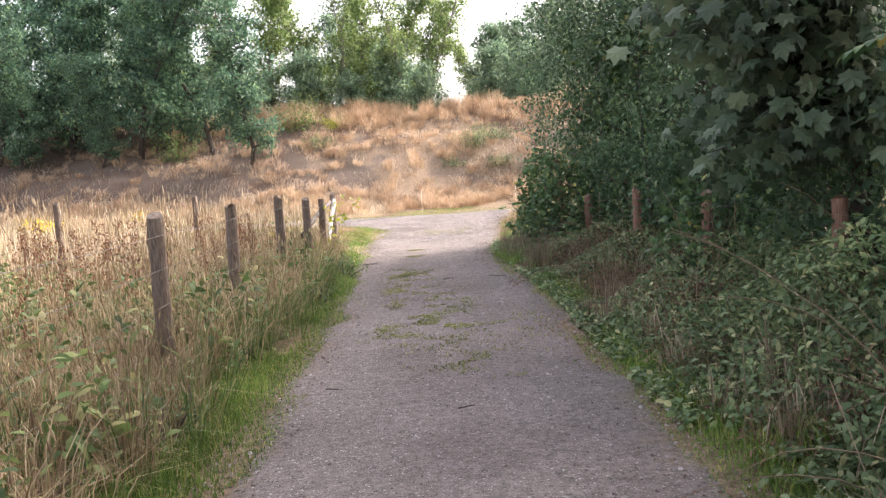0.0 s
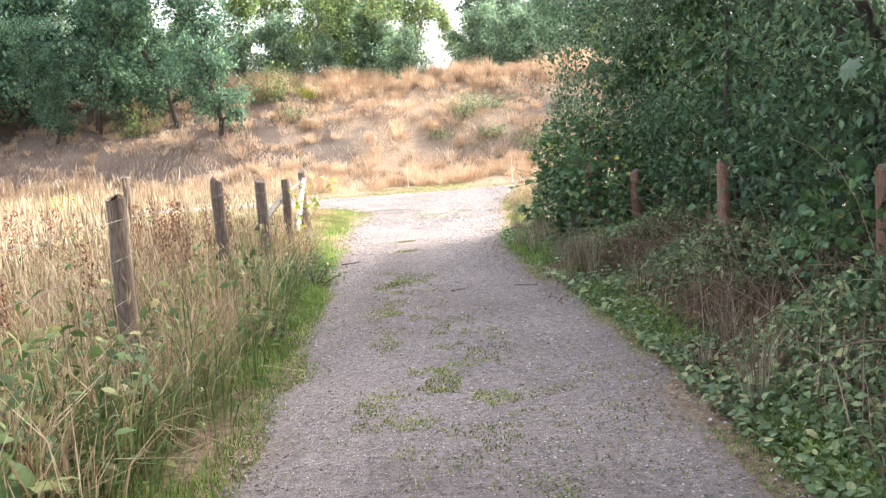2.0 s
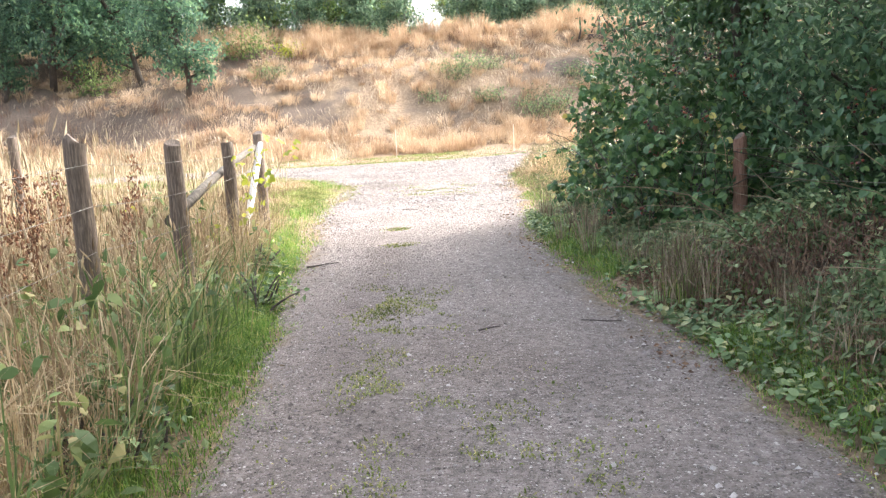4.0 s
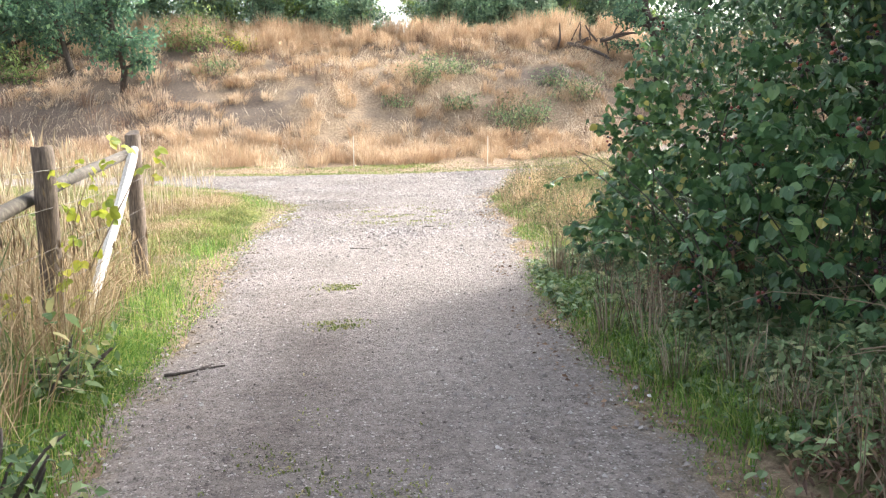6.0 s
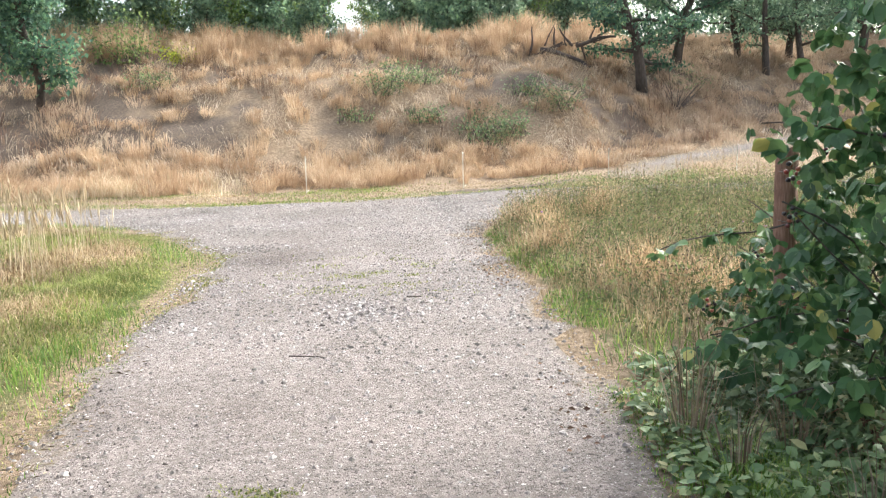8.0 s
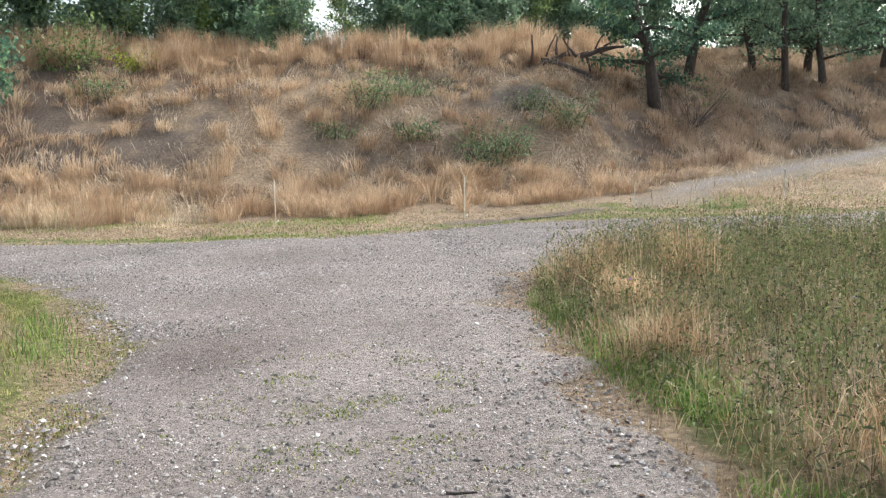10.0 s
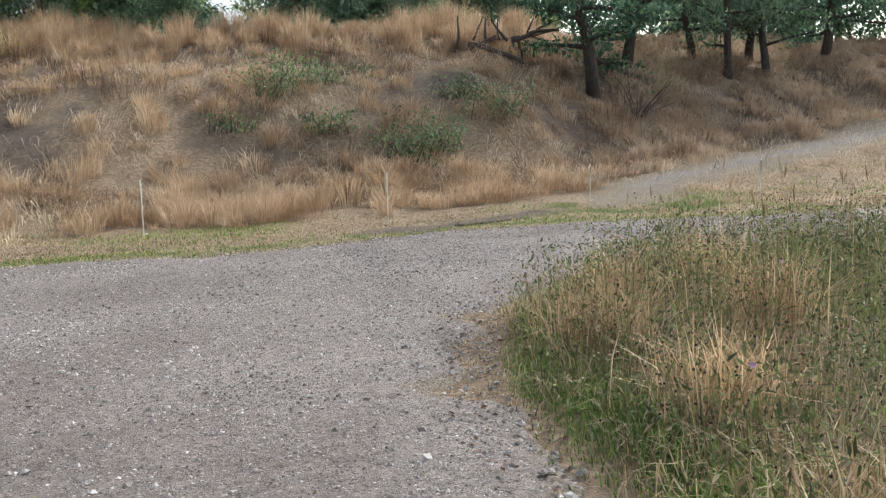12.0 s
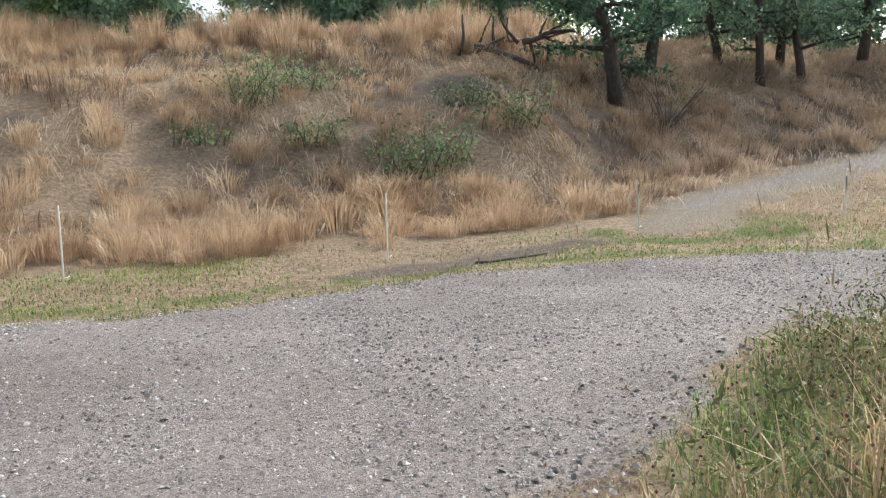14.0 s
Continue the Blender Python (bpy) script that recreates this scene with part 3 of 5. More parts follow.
for key, values in (("bare", bare), ("green", green)):
    ground_me.attributes.new(key, "FLOAT", "POINT").data.foreach_set("value", values.astype(np.float32))
tagged(new("ground", ground_me), "dry meadow ground rising into a grassy bank", "ground", "", "structure")


def gravel_sheet(name, xs, ys, inner, label, firm=1.2, start=0.35):
    """Gravel laid over the ground, with a ragged edge."""
    x, y, f = grid_sheet(xs, ys)
    s = inner(x, y)
    ragged = s + (vnoise(x, y, 0.45, 31) - 0.5) * (0.3 + 0.35 * smooth(19, 24, y)) + (vnoise(x, y, 1.3, 32) - 0.5) * 0.15 * smooth(20, 26, y)
    keep = (ragged > -0.22)[f].any(1)
    used = np.unique(f[keep])
    back = np.zeros(len(x), np.int64)
    back[used] = np.arange(len(used))
    z = height(x, y) + np.interp(ragged, [-0.22, -0.05, 0.25], [-0.05, 0.0, 0.016])
    me = mesh_from(name, np.stack([x, y, z], -1)[used], back[f[keep]], GRAVEL, True)
    me.attributes.new("inside", "FLOAT", "POINT").data.foreach_set("value", (np.clip(ragged[used] * firm + start, 0, 1)).astype(np.float32))
    ux, uy = x[used], y[used]
    # a narrow lane and two blots where the gravel colour is darker
    lane = np.exp(-((ux + 1.12 + 0.1 * np.sin(uy)) / 0.24) ** 2) * smooth(12, 14, uy) * smooth(19, 17, uy) * 0.7
    blots = np.exp(-((ux + 1.15) / 0.5) ** 2 - ((uy - 25.9) / 0.75) ** 2) + 0.8 * np.exp(-((ux + 1.4) / 0.45) ** 2 - ((uy - 24.9 + 0.4 * ux) / 0.35) ** 2)
    soft = (lane + blots) * (0.45 + 0.9 * vnoise(ux, uy, 0.35, 33))
    me.attributes.new("darken", "FLOAT", "POINT").data.foreach_set("value", np.clip(soft, 0, 1).astype(np.float32))
    return tagged(new(name, me), label, "track", "", "structure")


gravel_sheet("road", np.arange(-16, 26, 0.14), np.arange(-6, 37, 0.14), in_road, "grey gravel track with worn wheel lanes between grass verges")
gravel_sheet("road_upper", np.arange(3, 40, 0.2), np.arange(35, 56, 0.2), in_upper, "narrow gravel track climbing along the bank", 0.42, 0.02)


# ---- scattering ----
def spread(n, x0, x1, y0, y1, chance):
    """Places on the ground, kept by a chance given for each."""
    x, y = rng.uniform(x0, x1, n), rng.uniform(y0, y1, n)
    k = rng.uniform(0, 1, n) < chance(x, y)
    x, y = x[k], y[k]
    return np.stack([x, y, height(x, y) - 0.015], -1)


def tufts(n, each, x0, x1, y0, y1, chance, radius):
    """Blades gathered in tufts; also gives each blade its tuft's own draw."""
    c = spread(n, x0, x1, y0, y1, chance)
    k = np.repeat(np.arange(len(c)), each)
    r, a = radius * np.sqrt(rng.uniform(0, 1, len(k))), rng.uniform(0, 6.283, len(k))
    p = np.stack([c[k, 0] + r * np.cos(a), c[k, 1] + r * np.sin(a)], -1)
    return np.concatenate([p, (height(p[:, 0], p[:, 1]) - 0.015)[:, None]], 1), rng.uniform(0, 1, len(c))[k], a


def grass(places, low, tall, wide, lean=0.35, az=None):
    n = len(places)
    return blades(places, rng.uniform(low, tall, n) if np.isscalar(tall) else rng.uniform(0.65, 1.1, n) * tall,
                  rng.uniform(0.7, 1.3, n) * wide, np.clip(np.abs(rng.normal(lean, 0.25, n)), 0, 1.1), rng.uniform(0, 6.283, n) if az is None else az)


def fine(places, low, tall, wide, lean, az):
    n = len(places)
    return wisps(places, rng.uniform(0.6, 1.12, n) * tall, rng.uniform(0.7, 1.3, n) * wide, np.clip(np.abs(rng.normal(lean, 0.28, n)), 0, 1.05), az)


def outside(x, y, gap=0.0):
    return (np.maximum(in_road(x, y), in_upper(x, y)) < -gap).astype(float)


def above_track(x, y):
    return np.where(x > 6, y > np.interp(x, UPPER[:, 0], UPPER[:, 1]), 1.0)


# loose stones on the gravel
def stone_chance(x, y):
    s = np.maximum(in_road(x, y), -9)
    return (s > -0.15) * np.where(s < 0.35, 0.9, 0.55) * (0.4 + 0.8 * vnoise(x, y, 0.8, 41))


sp = spread(190000, -5, 8, 3.5, 35, stone_chance)
sp[:, 2] += 0.031
n = len(sp)
sizes = np.clip(rng.lognormal(-4.35, 0.45, n), 0.006, 0.04)
pile = np.stack([rng.normal(-0.5, 0.22, 200), rng.normal(22.45, 0.24, 200), np.zeros(200)], -1)
pile[:, 2] = height(pile[:, 0], pile[:, 1]) + 0.012
stuff("loose_stones", *join([scatter(CHIP, sp, turns(rng.uniform(0, 6.28, n), rng.normal(0, 0.2, n), rng.normal(0, 0.2, n)), sizes),
                             scatter(STONE, pile, turns(rng.uniform(0, 6.28, 200), rng.normal(0, 0.25, 200), rng.normal(0, 0.25, 200)), rng.uniform(0.025, 0.07, 200))]), PEBBLE,
      "loose grey and buff stones lying on the gravel", "stones")

co = spread(210000, -7, 9, 18, 35, lambda x, y: (in_road(x, y) > -0.1) * (0.2 + 0.5 * smooth(0.35, 0.75, vnoise(x, y, 0.7, 42))) * smooth(18, 24, y))
co[:, 2] += 0.031
n = len(co)
stuff("coarse_stones", *scatter(STONE, co, turns(rng.uniform(0, 6.28, n), rng.normal(0, 0.25, n), rng.normal(0, 0.25, n)), np.clip(rng.lognormal(-3.95, 0.4, n), 0.012, 0.05)), COARSE, "coarse dark and pale stones loose on the gravel", "stones")

# ---- grass on the left: verge, fence line, meadow ----
def verge_left(x, y):
    s = -in_road(x, y)
    return (s > -0.03 - 0.12 * (vnoise(x, y, 0.35, 50) > 0.62)) * (s < 0.75) * smooth(0.75, 0.35, s) * (x < -0.5) * smooth(0.15, 0.5, vnoise(x, y, 0.6, 51) + 0.3 * smooth(0.35, 0.05, s)) * np.interp(y, [0, 13, 17, 20, 23, 32], [1, 1, 0.75, 0.4, 0.12, 0.08]) * np.maximum(smooth(0.2, 0.45, vnoise(x, y, 2.2, 49)), smooth(18, 15, y))


gp = spread(470000, -6, -1.2, 3, 31, verge_left)
gv = [grass(gp, 0, 0.045 + 0.13 * smooth(0.0, 0.4, -in_road(gp[:, 0], gp[:, 1])), 0.006, 0.65)]
dry_bits = []


def verge_right(x, y):
    s = -in_road(x, y)
    reach_out = np.interp(y, [11, 14, 19, 20], [0.65, 1.15, 1.15, 0.65])
    return (s > -0.05) * (s < reach_out) * (x > 0.2) * (vnoise(x, y, 1.1, 52) > np.interp(y, [15, 19, 21], [0.22, 0.3, 0.72])) * smooth(reach_out, reach_out * 0.4, s)


gp = spread(460000, 0.2, 6, 3, 32, verge_right)
gv.append(grass(gp, 0, 0.035 + np.interp(gp[:, 1], [17, 21], [0.14, 0.07]) * smooth(0.0, 0.35, -in_road(gp[:, 0], gp[:, 1])), 0.006, 0.65))


def far_verge(x, y):
    return outside(x, y, -0.1) * np.where(x > 6, smooth(42, 40, y) * (1 - above_track(x, y)), smooth(39.2, 37.5, y)) * (1 - 0.85 * np.exp(-((y - (35.6 + 0.42 * (x - 2.0))) / 0.55) ** 2) * smooth(0.8, 2.0, x) * smooth(6.2, 5.0, x)) * (0.2 + vnoise(x, y, 1.2, 53))


gp = spread(190000, -16, 22, 33.4, 42, far_verge)
lush = vnoise(gp[:, 0], gp[:, 1], 1.7, 48) + rng.normal(0, 0.12, len(gp)) > np.interp(gp[:, 0], [0, 4, 9], [0.42, 0.6, 0.55]) + 0.1 * smooth(34.6, 36.0, gp[:, 1]) * smooth(4.5, 2.0, gp[:, 0]) - 0.34 * smooth(1.2, 0.4, -in_road(gp[:, 0], gp[:, 1]))
half = rng.uniform(0, 1, len(gp)) < 0.75
far_turf = grass(gp[lush & half], 0.02, 0.085, 0.013, 0.8)
gv.append(grass(gp[lush & ~half], 0.02, 0.1, 0.012, 0.6))
dry_bits.append(grass(gp[~lush], 0.015, 0.07, 0.013, 0.8))


def corner_grass(x, y):
    return smooth(0.75, -0.35, in_road(x, y)) * smooth(18.5, 20.5, y) * (0.25 + 0.75 * smooth(0.25, 0.6, vnoise(x, y, 0.9, 54))) * smooth(-11, -6, x) * (y < near_edge(x) + 1.6)


gp = spread(360000, -9, -1.3, 18.5, 33.5, corner_grass)
lush = vnoise(gp[:, 0], gp[:, 1], 1.1, 47) + rng.normal(0, 0.15, len(gp)) > 0.36
turf = [grass(gp[lush], 0, 0.035 + 0.11 * smooth(0.2, 1.0, -in_road(gp[lush, 0], gp[lush, 1])), 0.008, 0.8)]
dry_bits.append(grass(gp[~lush], 0, 0.03 + 0.13 * smooth(0.2, 1.0, -in_road(gp[~lush, 0], gp[~lush, 1])), 0.007, 0.8))
# a rougher fringe round the junction
def fringe(x, y):
    s = -in_road(x, y)
    return smooth(-0.1, 0.15, s) * smooth(1.2, 0.7, s) * smooth(19, 22, y) * (x > 0.3) * (0.2 + 0.9 * vnoise(x, y, 0.6, 46))


gp = spread(75000, 0.3, 9, 19, 32, fringe)
lush = vnoise(gp[:, 0], gp[:, 1], 0.9, 45) + rng.normal(0, 0.12, len(gp)) > 0.62
gv.append(grass(gp[lush], 0, 0.05 + 0.16 * smooth(0.0, 0.5, -in_road(gp[lush, 0], gp[lush, 1])), 0.007, 0.6))
dry_bits.append(grass(gp[~lush], 0, 0.06 + 0.2 * smooth(0.0, 0.5, -in_road(gp[~lush, 0], gp[~lush, 1])), 0.006, 0.8))
# lush short grass at the foot of the weeds
gp = spread(75000, 0.4, 3.2, 23.4, 28.6, lambda x, y: smooth(0.08, 0.25, -in_road(x, y)) * smooth(0.75, 0.4, -in_road(x, y)) * smooth(0.3, 0.6, vnoise(x, y, 0.8, 44)))
gv.append(grass(gp, 0, 0.05 + 0.12 * smooth(0.1, 0.7, -in_road(gp[:, 0], gp[:, 1])), 0.006, 0.7))
# lush taller grass in the shade beside the fence end
gp = spread(42000, -2.7, -1.45, 13.2, 17.8, lambda x, y: smooth(0.0, 0.15, -in_road(x, y)) * smooth(0.95, 0.5, -in_road(x, y)) * (0.3 + 0.9 * smooth(0.3, 0.6, vnoise(x, y, 0.7, 43))))
gv.append(grass(gp, 0, 0.06 + 0.13 * smooth(0.05, 0.45, -in_road(gp[:, 0], gp[:, 1])), 0.007, 0.55))
# tufts growing in the crown of the track
crown_tufts = []
for cx, cy, rx, ry, count in ((-0.55, 11.6, 0.32, 1.0, 900), (-0.25, 10.4, 0.5, 0.45, 420), (-0.6, 14.4, 0.1, 0.6, 150), (-0.95, 14.8, 0.12, 0.55, 260), (-0.85, 19.1, 0.12, 0.1, 90),
                              (-0.95, 13.2, 0.1, 0.3, 80), (-0.35, 24.2, 0.5, 0.7, 500), (-0.9, 17.9, 0.08, 0.08, 50), (-0.1, 8.9, 0.35, 0.3, 200)):
    count *= 13
    q = np.stack([rng.normal(cx, rx, count), rng.normal(cy, ry, count), np.zeros(count)], -1)
    q = q[vnoise(q[:, 0], q[:, 1], 0.22, 55) + 0.5 * vnoise(q[:, 0], q[:, 1], 0.07, 56) + rng.normal(0, 0.07, len(q)) > 0.86]
    q[:, 2] = height(q[:, 0], q[:, 1]) + 0.01
    crown_tufts.append(grass(q, 0.01, 0.032, 0.009, 0.9))
stuff("corner_turf", *join(turf + [far_turf]), MOSS, "thin yellow-green turf creeping over the gravel edge", "grass")
stuff("track_tufts", *join(crown_tufts), MOSS, "low yellowish tufts growing in the middle of the track", "grass")
stuff("dry_verge_grass", *join(dry_bits), DRY, "short dry grass at the corners of the tracks", "grass")
stuff("verge_grass", *join(gv), GREEN, "short green grass along the edges of the track", "grass")


def reach(x, y):
    """How tall the rough grass grows."""
    low = np.interp(x, [-13, -8], [0.85, 0.0])
    return np.maximum(np.interp(y, [0, 17, 20, 23, 26, 39], [0.85, 0.85, 0.55, 0.24, 0.13, 0.13]) * np.where(y < 24, np.interp(x, [-9, -4], [1.3, 1.0]), 1.0), np.maximum(low, 0.6 * smooth(36.5, 38, y)))


def low_corner(x, y):
    """0 where the corner past the fence end is only short turf."""
    return 1 - smooth(18.8, 20.5, y) * smooth(2.0, 1.1, -in_road(x, y) + 0.8 * (vnoise(x, y, 1.2, 57) - 0.5))


def fence_line(x, y):
    s = -in_road(x, y)
    return low_corner(x, y) * smooth(0.3, 0.7, s) * (x < -1) * (0.2 + vnoise(x, y, 0.5, 56) ** 1.5 * 1.3) * np.interp(y, [3, 9, 13, 22, 30], [0.75, 0.85, 1, 0.8, 0.5])


tp, draw, az = tufts(6600, 22, -4.8, -1.6, 3, 31, fence_line, 0.12)
dv = [fine(tp, 0, reach(tp[:, 0], tp[:, 1]) * (0.35 + 0.7 * draw), 0.0065, 0.6, az + rng.normal(0, 0.8, len(tp)))]
seeds = tp[rng.uniform(0, 1, len(tp)) < 0.1]
sh = reach(seeds[:, 0], seeds[:, 1]) * rng.uniform(0.75, 1.12, len(seeds))
st = grass(seeds, 0, sh, 0.004, 0.15)
dv.append(st)
tips = st[0].reshape(-1, 5, 3)[:, 4]
k = len(tips)
dv.append(scatter(SEED, tips - np.array([0, 0, 0.05]), turns(rng.uniform(0, 6.28, k), rng.normal(0.15, 0.2, k), rng.normal(0, 0.1, k)), np.stack([np.full(k, 0.014), np.full(k, 0.014), rng.uniform(0.06, 0.12, k)], -1)))
stuff("tall_dry_grass", *join(dv), DRY, "tall dry golden grass with seed heads along the fence", "grass")


def meadow(x, y):
    s = -in_road(x, y)
    return (s > 0.8) * low_corner(x, y) * smooth(-2.6, -3.6, x) * (0.25 + vnoise(x, y, 1.0, 57)) * np.interp(y, [2, 6, 38], [0.5, 1.0, 0.9])


mp_, draw, az = tufts(9500, 18, -34, -3, 3, 39.5, meadow, 0.16)
wide = np.interp(mp_[:, 1], [4, 15, 30], [0.006, 0.009, 0.016])
mv = [fine(mp_, 0, reach(mp_[:, 0], mp_[:, 1]) * (0.35 + 0.75 * draw), wide, 0.6, az + rng.normal(0, 0.8, len(mp_)))]
pl = spread(15000, -24, -3.2, 12, 37, lambda x, y: (-in_road(x, y) > 1.2) * low_corner(x, y) * (0.1 + vnoise(x, y, 2.0, 58) ** 2 * 1.6))
ph = rng.uniform(1.1, 1.6, len(pl)) * np.interp(pl[:, 1], [12, 15, 20, 24, 28], [0.85, 1, 1, 0.8, 0.6]) * np.interp(pl[:, 0], [-6, -3.2], [1, 0.8])
stems = grass(pl, 0, ph, 0.007, 0.12)
tips = stems[0].reshape(-1, 5, 3)[:, 4]
k = len(tips)
mv += [stems, scatter(SEED, tips - np.array([0, 0, 0.16]), turns(rng.uniform(0, 6.28, k), rng.normal(0.12, 0.15, k), rng.normal(0, 0.1, k)), np.stack([np.full(k, 0.024), np.full(k, 0.024), rng.uniform(0.15, 0.28, k)], -1))]
stuff("meadow_grass", *join(mv), STRAW, "pale straw-coloured meadow grass with feathery plumes", "grass")


def green_weeds(x, y):
    s = -in_road(x, y)
    return smooth(0.15, 0.5, s) * smooth(-9, -6.5, x + 1.5 * (vnoise(x, y, 1.5, 84) - 0.5)) * (0.35 * smooth(15, 10, y) + smooth(0.42, 0.7, vnoise(x, y, 1.2, 59))) * np.interp(y, [3, 10, 15, 20], [1, 0.9, 0.45, 0.15])


wp, draw, az = tufts(4200, 14, -9, -1.7, 3, 20, green_weeds, 0.1)
wv = [fine(wp, 0, 0.72 * (0.45 + 0.65 * draw), 0.011, 0.5, az)]
lp, draw, az = tufts(3200, 20, -9, -1.8, 3, 20, lambda x, y: green_weeds(x, y) * np.interp(y, [3, 10, 13], [1, 1, 0.5]), 0.1)
lp[:, 2] += rng.uniform(0.02, 0.72, len(lp)) * (0.45 + 0.75 * draw)
wv.append(leafage(LEAF, lp, 0.095, -0.2, 0.5))
for cx, cy in ((-2.05, 6.6), (-2.5, 7.4), (-1.95, 8.6), (-3.3, 7.2), (-2.2, 9.6), (-3.0, 8.6), (-2.6, 5.9), (-4.2, 8.2), (-3.6, 9.9), (-2.35, 11.6)):
    k = 26
    q = np.stack([rng.normal(cx, 0.14, k), rng.normal(cy, 0.14, k), np.zeros(k)], -1)
    q[:, 2] = height(q[:, 0], q[:, 1]) + rng.uniform(0.05, 0.4, k)
    wv.append(leafage(LEAF, q, 0.14, 0.05, 0.5))
stuff("meadow_weeds", *join(wv), SAGE, "green weeds growing among the dry grass", "weeds")

# rust-brown dock stalks in the meadow
dp = spread(480, -8.5, -2.9, 7.5, 17, lambda x, y: 0.2 + smooth(0.4, 0.7, vnoise(x, y, 1.6, 60)))
dh = rng.uniform(0.8, 1.2, len(dp))
dk = [grass(dp, 0, dh, 0.009, 0.08)]
for i in range(64):
    s = rng.uniform(0.4, 1.0, len(dp))
    q = dp + np.stack([rng.normal(0, 0.028, len(dp)), rng.normal(0, 0.028, len(dp)), s * dh * 0.97], -1)
    dk.append(scatter(SEED, q, turns(rng.uniform(0, 6.28, len(dp)), rng.normal(0, 0.5, len(dp)), rng.normal(0, 0.5, len(dp))), np.stack([np.full(len(dp), 0.018), np.full(len(dp), 0.018), np.full(len(dp), 0.04)], -1)))
stuff("dock_stalks", *join(dk), DOCK, "rust-brown dock stalks gone to seed", "weeds")

# ragwort far in the meadow
for x, y in ((-7.5, 17.5), (-8.3, 18.6), (-6.9, 20.5)):
    z = float(height(x, y))
    plant = thing("ragwort", x, y, z, "yellow-flowered ragwort among the dry grass", "flower", "ragwort in the meadow")
    stem_p = np.stack([rng.normal(0, 0.05, 9), rng.normal(0, 0.05, 9), np.zeros(9)], -1)
    part("stem", mesh_from("stem", *blades(stem_p, np.full(9, 1.0), np.full(9, 0.012), np.full(9, 0.15), rng.uniform(0, 6.28, 9)), SAGE), plant)
    q = np.stack([rng.normal(0, 0.13, 150), rng.normal(0, 0.13, 150), rng.uniform(0.9, 1.12, 150)], -1)
    part("blossom", mesh_from("blossom", *leafage(ROUND, q, 0.035, 0.0, 0.4), FLOWER), plant, "flat yellow flower heads")

# ---- bank ----
def cover(x, y):
    """How thickly the bank is grown, 0 to 1: full at its foot and crest, broken by bare soil on the slope."""
    u = terrain(x, y)
    broken = smooth(0.34, 0.56, 0.62 * vnoise(x, y, 2.3, 61) + 0.38 * vnoise(x, y, 0.9, 64))
    mid = smooth(0.45, 1.1, u) * smooth(4.7, 3.9, u) * smooth(13, 8, x)
    shade = smooth(-7, -11, x) * smooth(41.5, 43.5, y)
    return outside(x, y, 0.1) * above_track(x, y) * smooth(0.0, 0.12, u + 0.03) * (1 - mid * (1 - broken) * 0.8) * (1 - 0.72 * shade)


def tussocks(n, each, x0, x1, y0, y1, chance, small, large, low, tall, wide, droop=(0.22, 0.95), downhill=0.25):
    """Fountains of grass of many sizes, falling outward and downhill."""
    c = spread(n, x0, x1, y0, y1, chance)
    big = rng.uniform(0, 1, len(c)) ** 1.4
    k = np.repeat(np.arange(len(c)), (each * (0.45 + 0.9 * big)).astype(int))
    r, a = (small + (large - small) * big)[k] * np.sqrt(rng.uniform(0, 1, len(k))), rng.uniform(0, 6.283, len(k))
    p = np.stack([c[k, 0] + r * np.cos(a), c[k, 1] + r * np.sin(a)], -1)
    p = np.concatenate([p, (height(p[:, 0], p[:, 1]) - 0.02)[:, None]], 1)
    h = (low + (tall - low) * big)[k] * rng.uniform(0.5, 1.15, len(k))
    pull = rng.uniform(*droop, len(c))[k]
    side = rng.uniform(0, 6.283, len(c))[k]
    az = np.arctan2(np.sin(a) + 0.5 * np.sin(side) - downhill, np.cos(a) + 0.5 * np.cos(side)) + rng.normal(0, 0.4, len(k))
    return wisps(p, h, rng.uniform(0.6, 1.4, len(k)) * wide, np.clip(pull + rng.normal(0, 0.18, len(k)), 0.05, 1.05), az)


def foot(x, y):
    ragged = y - 0.9 * smooth(1.5, 4.5, x) + 2.2 * (vnoise(x, y, 1.7, 67) - 0.5)
    return outside(x, y, 0.5) * above_track(x, y) * smooth(37.3, 39.2, ragged) * smooth(42.6, 41.0, ragged) * smooth(0.15, 0.5, vnoise(x, y, 0.9, 62)) * smooth(8, 5, x + 1.6 * smooth(40.0, 38.0, y))


def crest(x, y):
    return outside(x, y, 0.1) * smooth(3.6, 4.3, terrain(x, y)) * smooth(56.5, 54, y) * smooth(0.2, 0.55, vnoise(x, y, 1.5, 63))


stuff("bank_grass", *join([
    tussocks(2600, 80, -28, 11, 39, 56, lambda x, y: cover(x, y) * (0.25 + 0.75 * smooth(0.3, 0.6, vnoise(x, y, 1.4, 65))), 0.08, 0.32, 0.2, 0.6, 0.017, (0.3, 1.0)),
    tussocks(1900, 70, -28, 10, 37.2, 42.4, foot, 0.06, 0.3, 0.15, 0.75, 0.015, (0.2, 0.95)),
    tussocks(620, 105, -16, 12, 50.0, 56.5, crest, 0.1, 0.4, 0.4, 1.2, 0.016, (0.1, 0.5), 0.1)]), BANK, "russet and straw dry grass in tussocks on the bank", "grass")
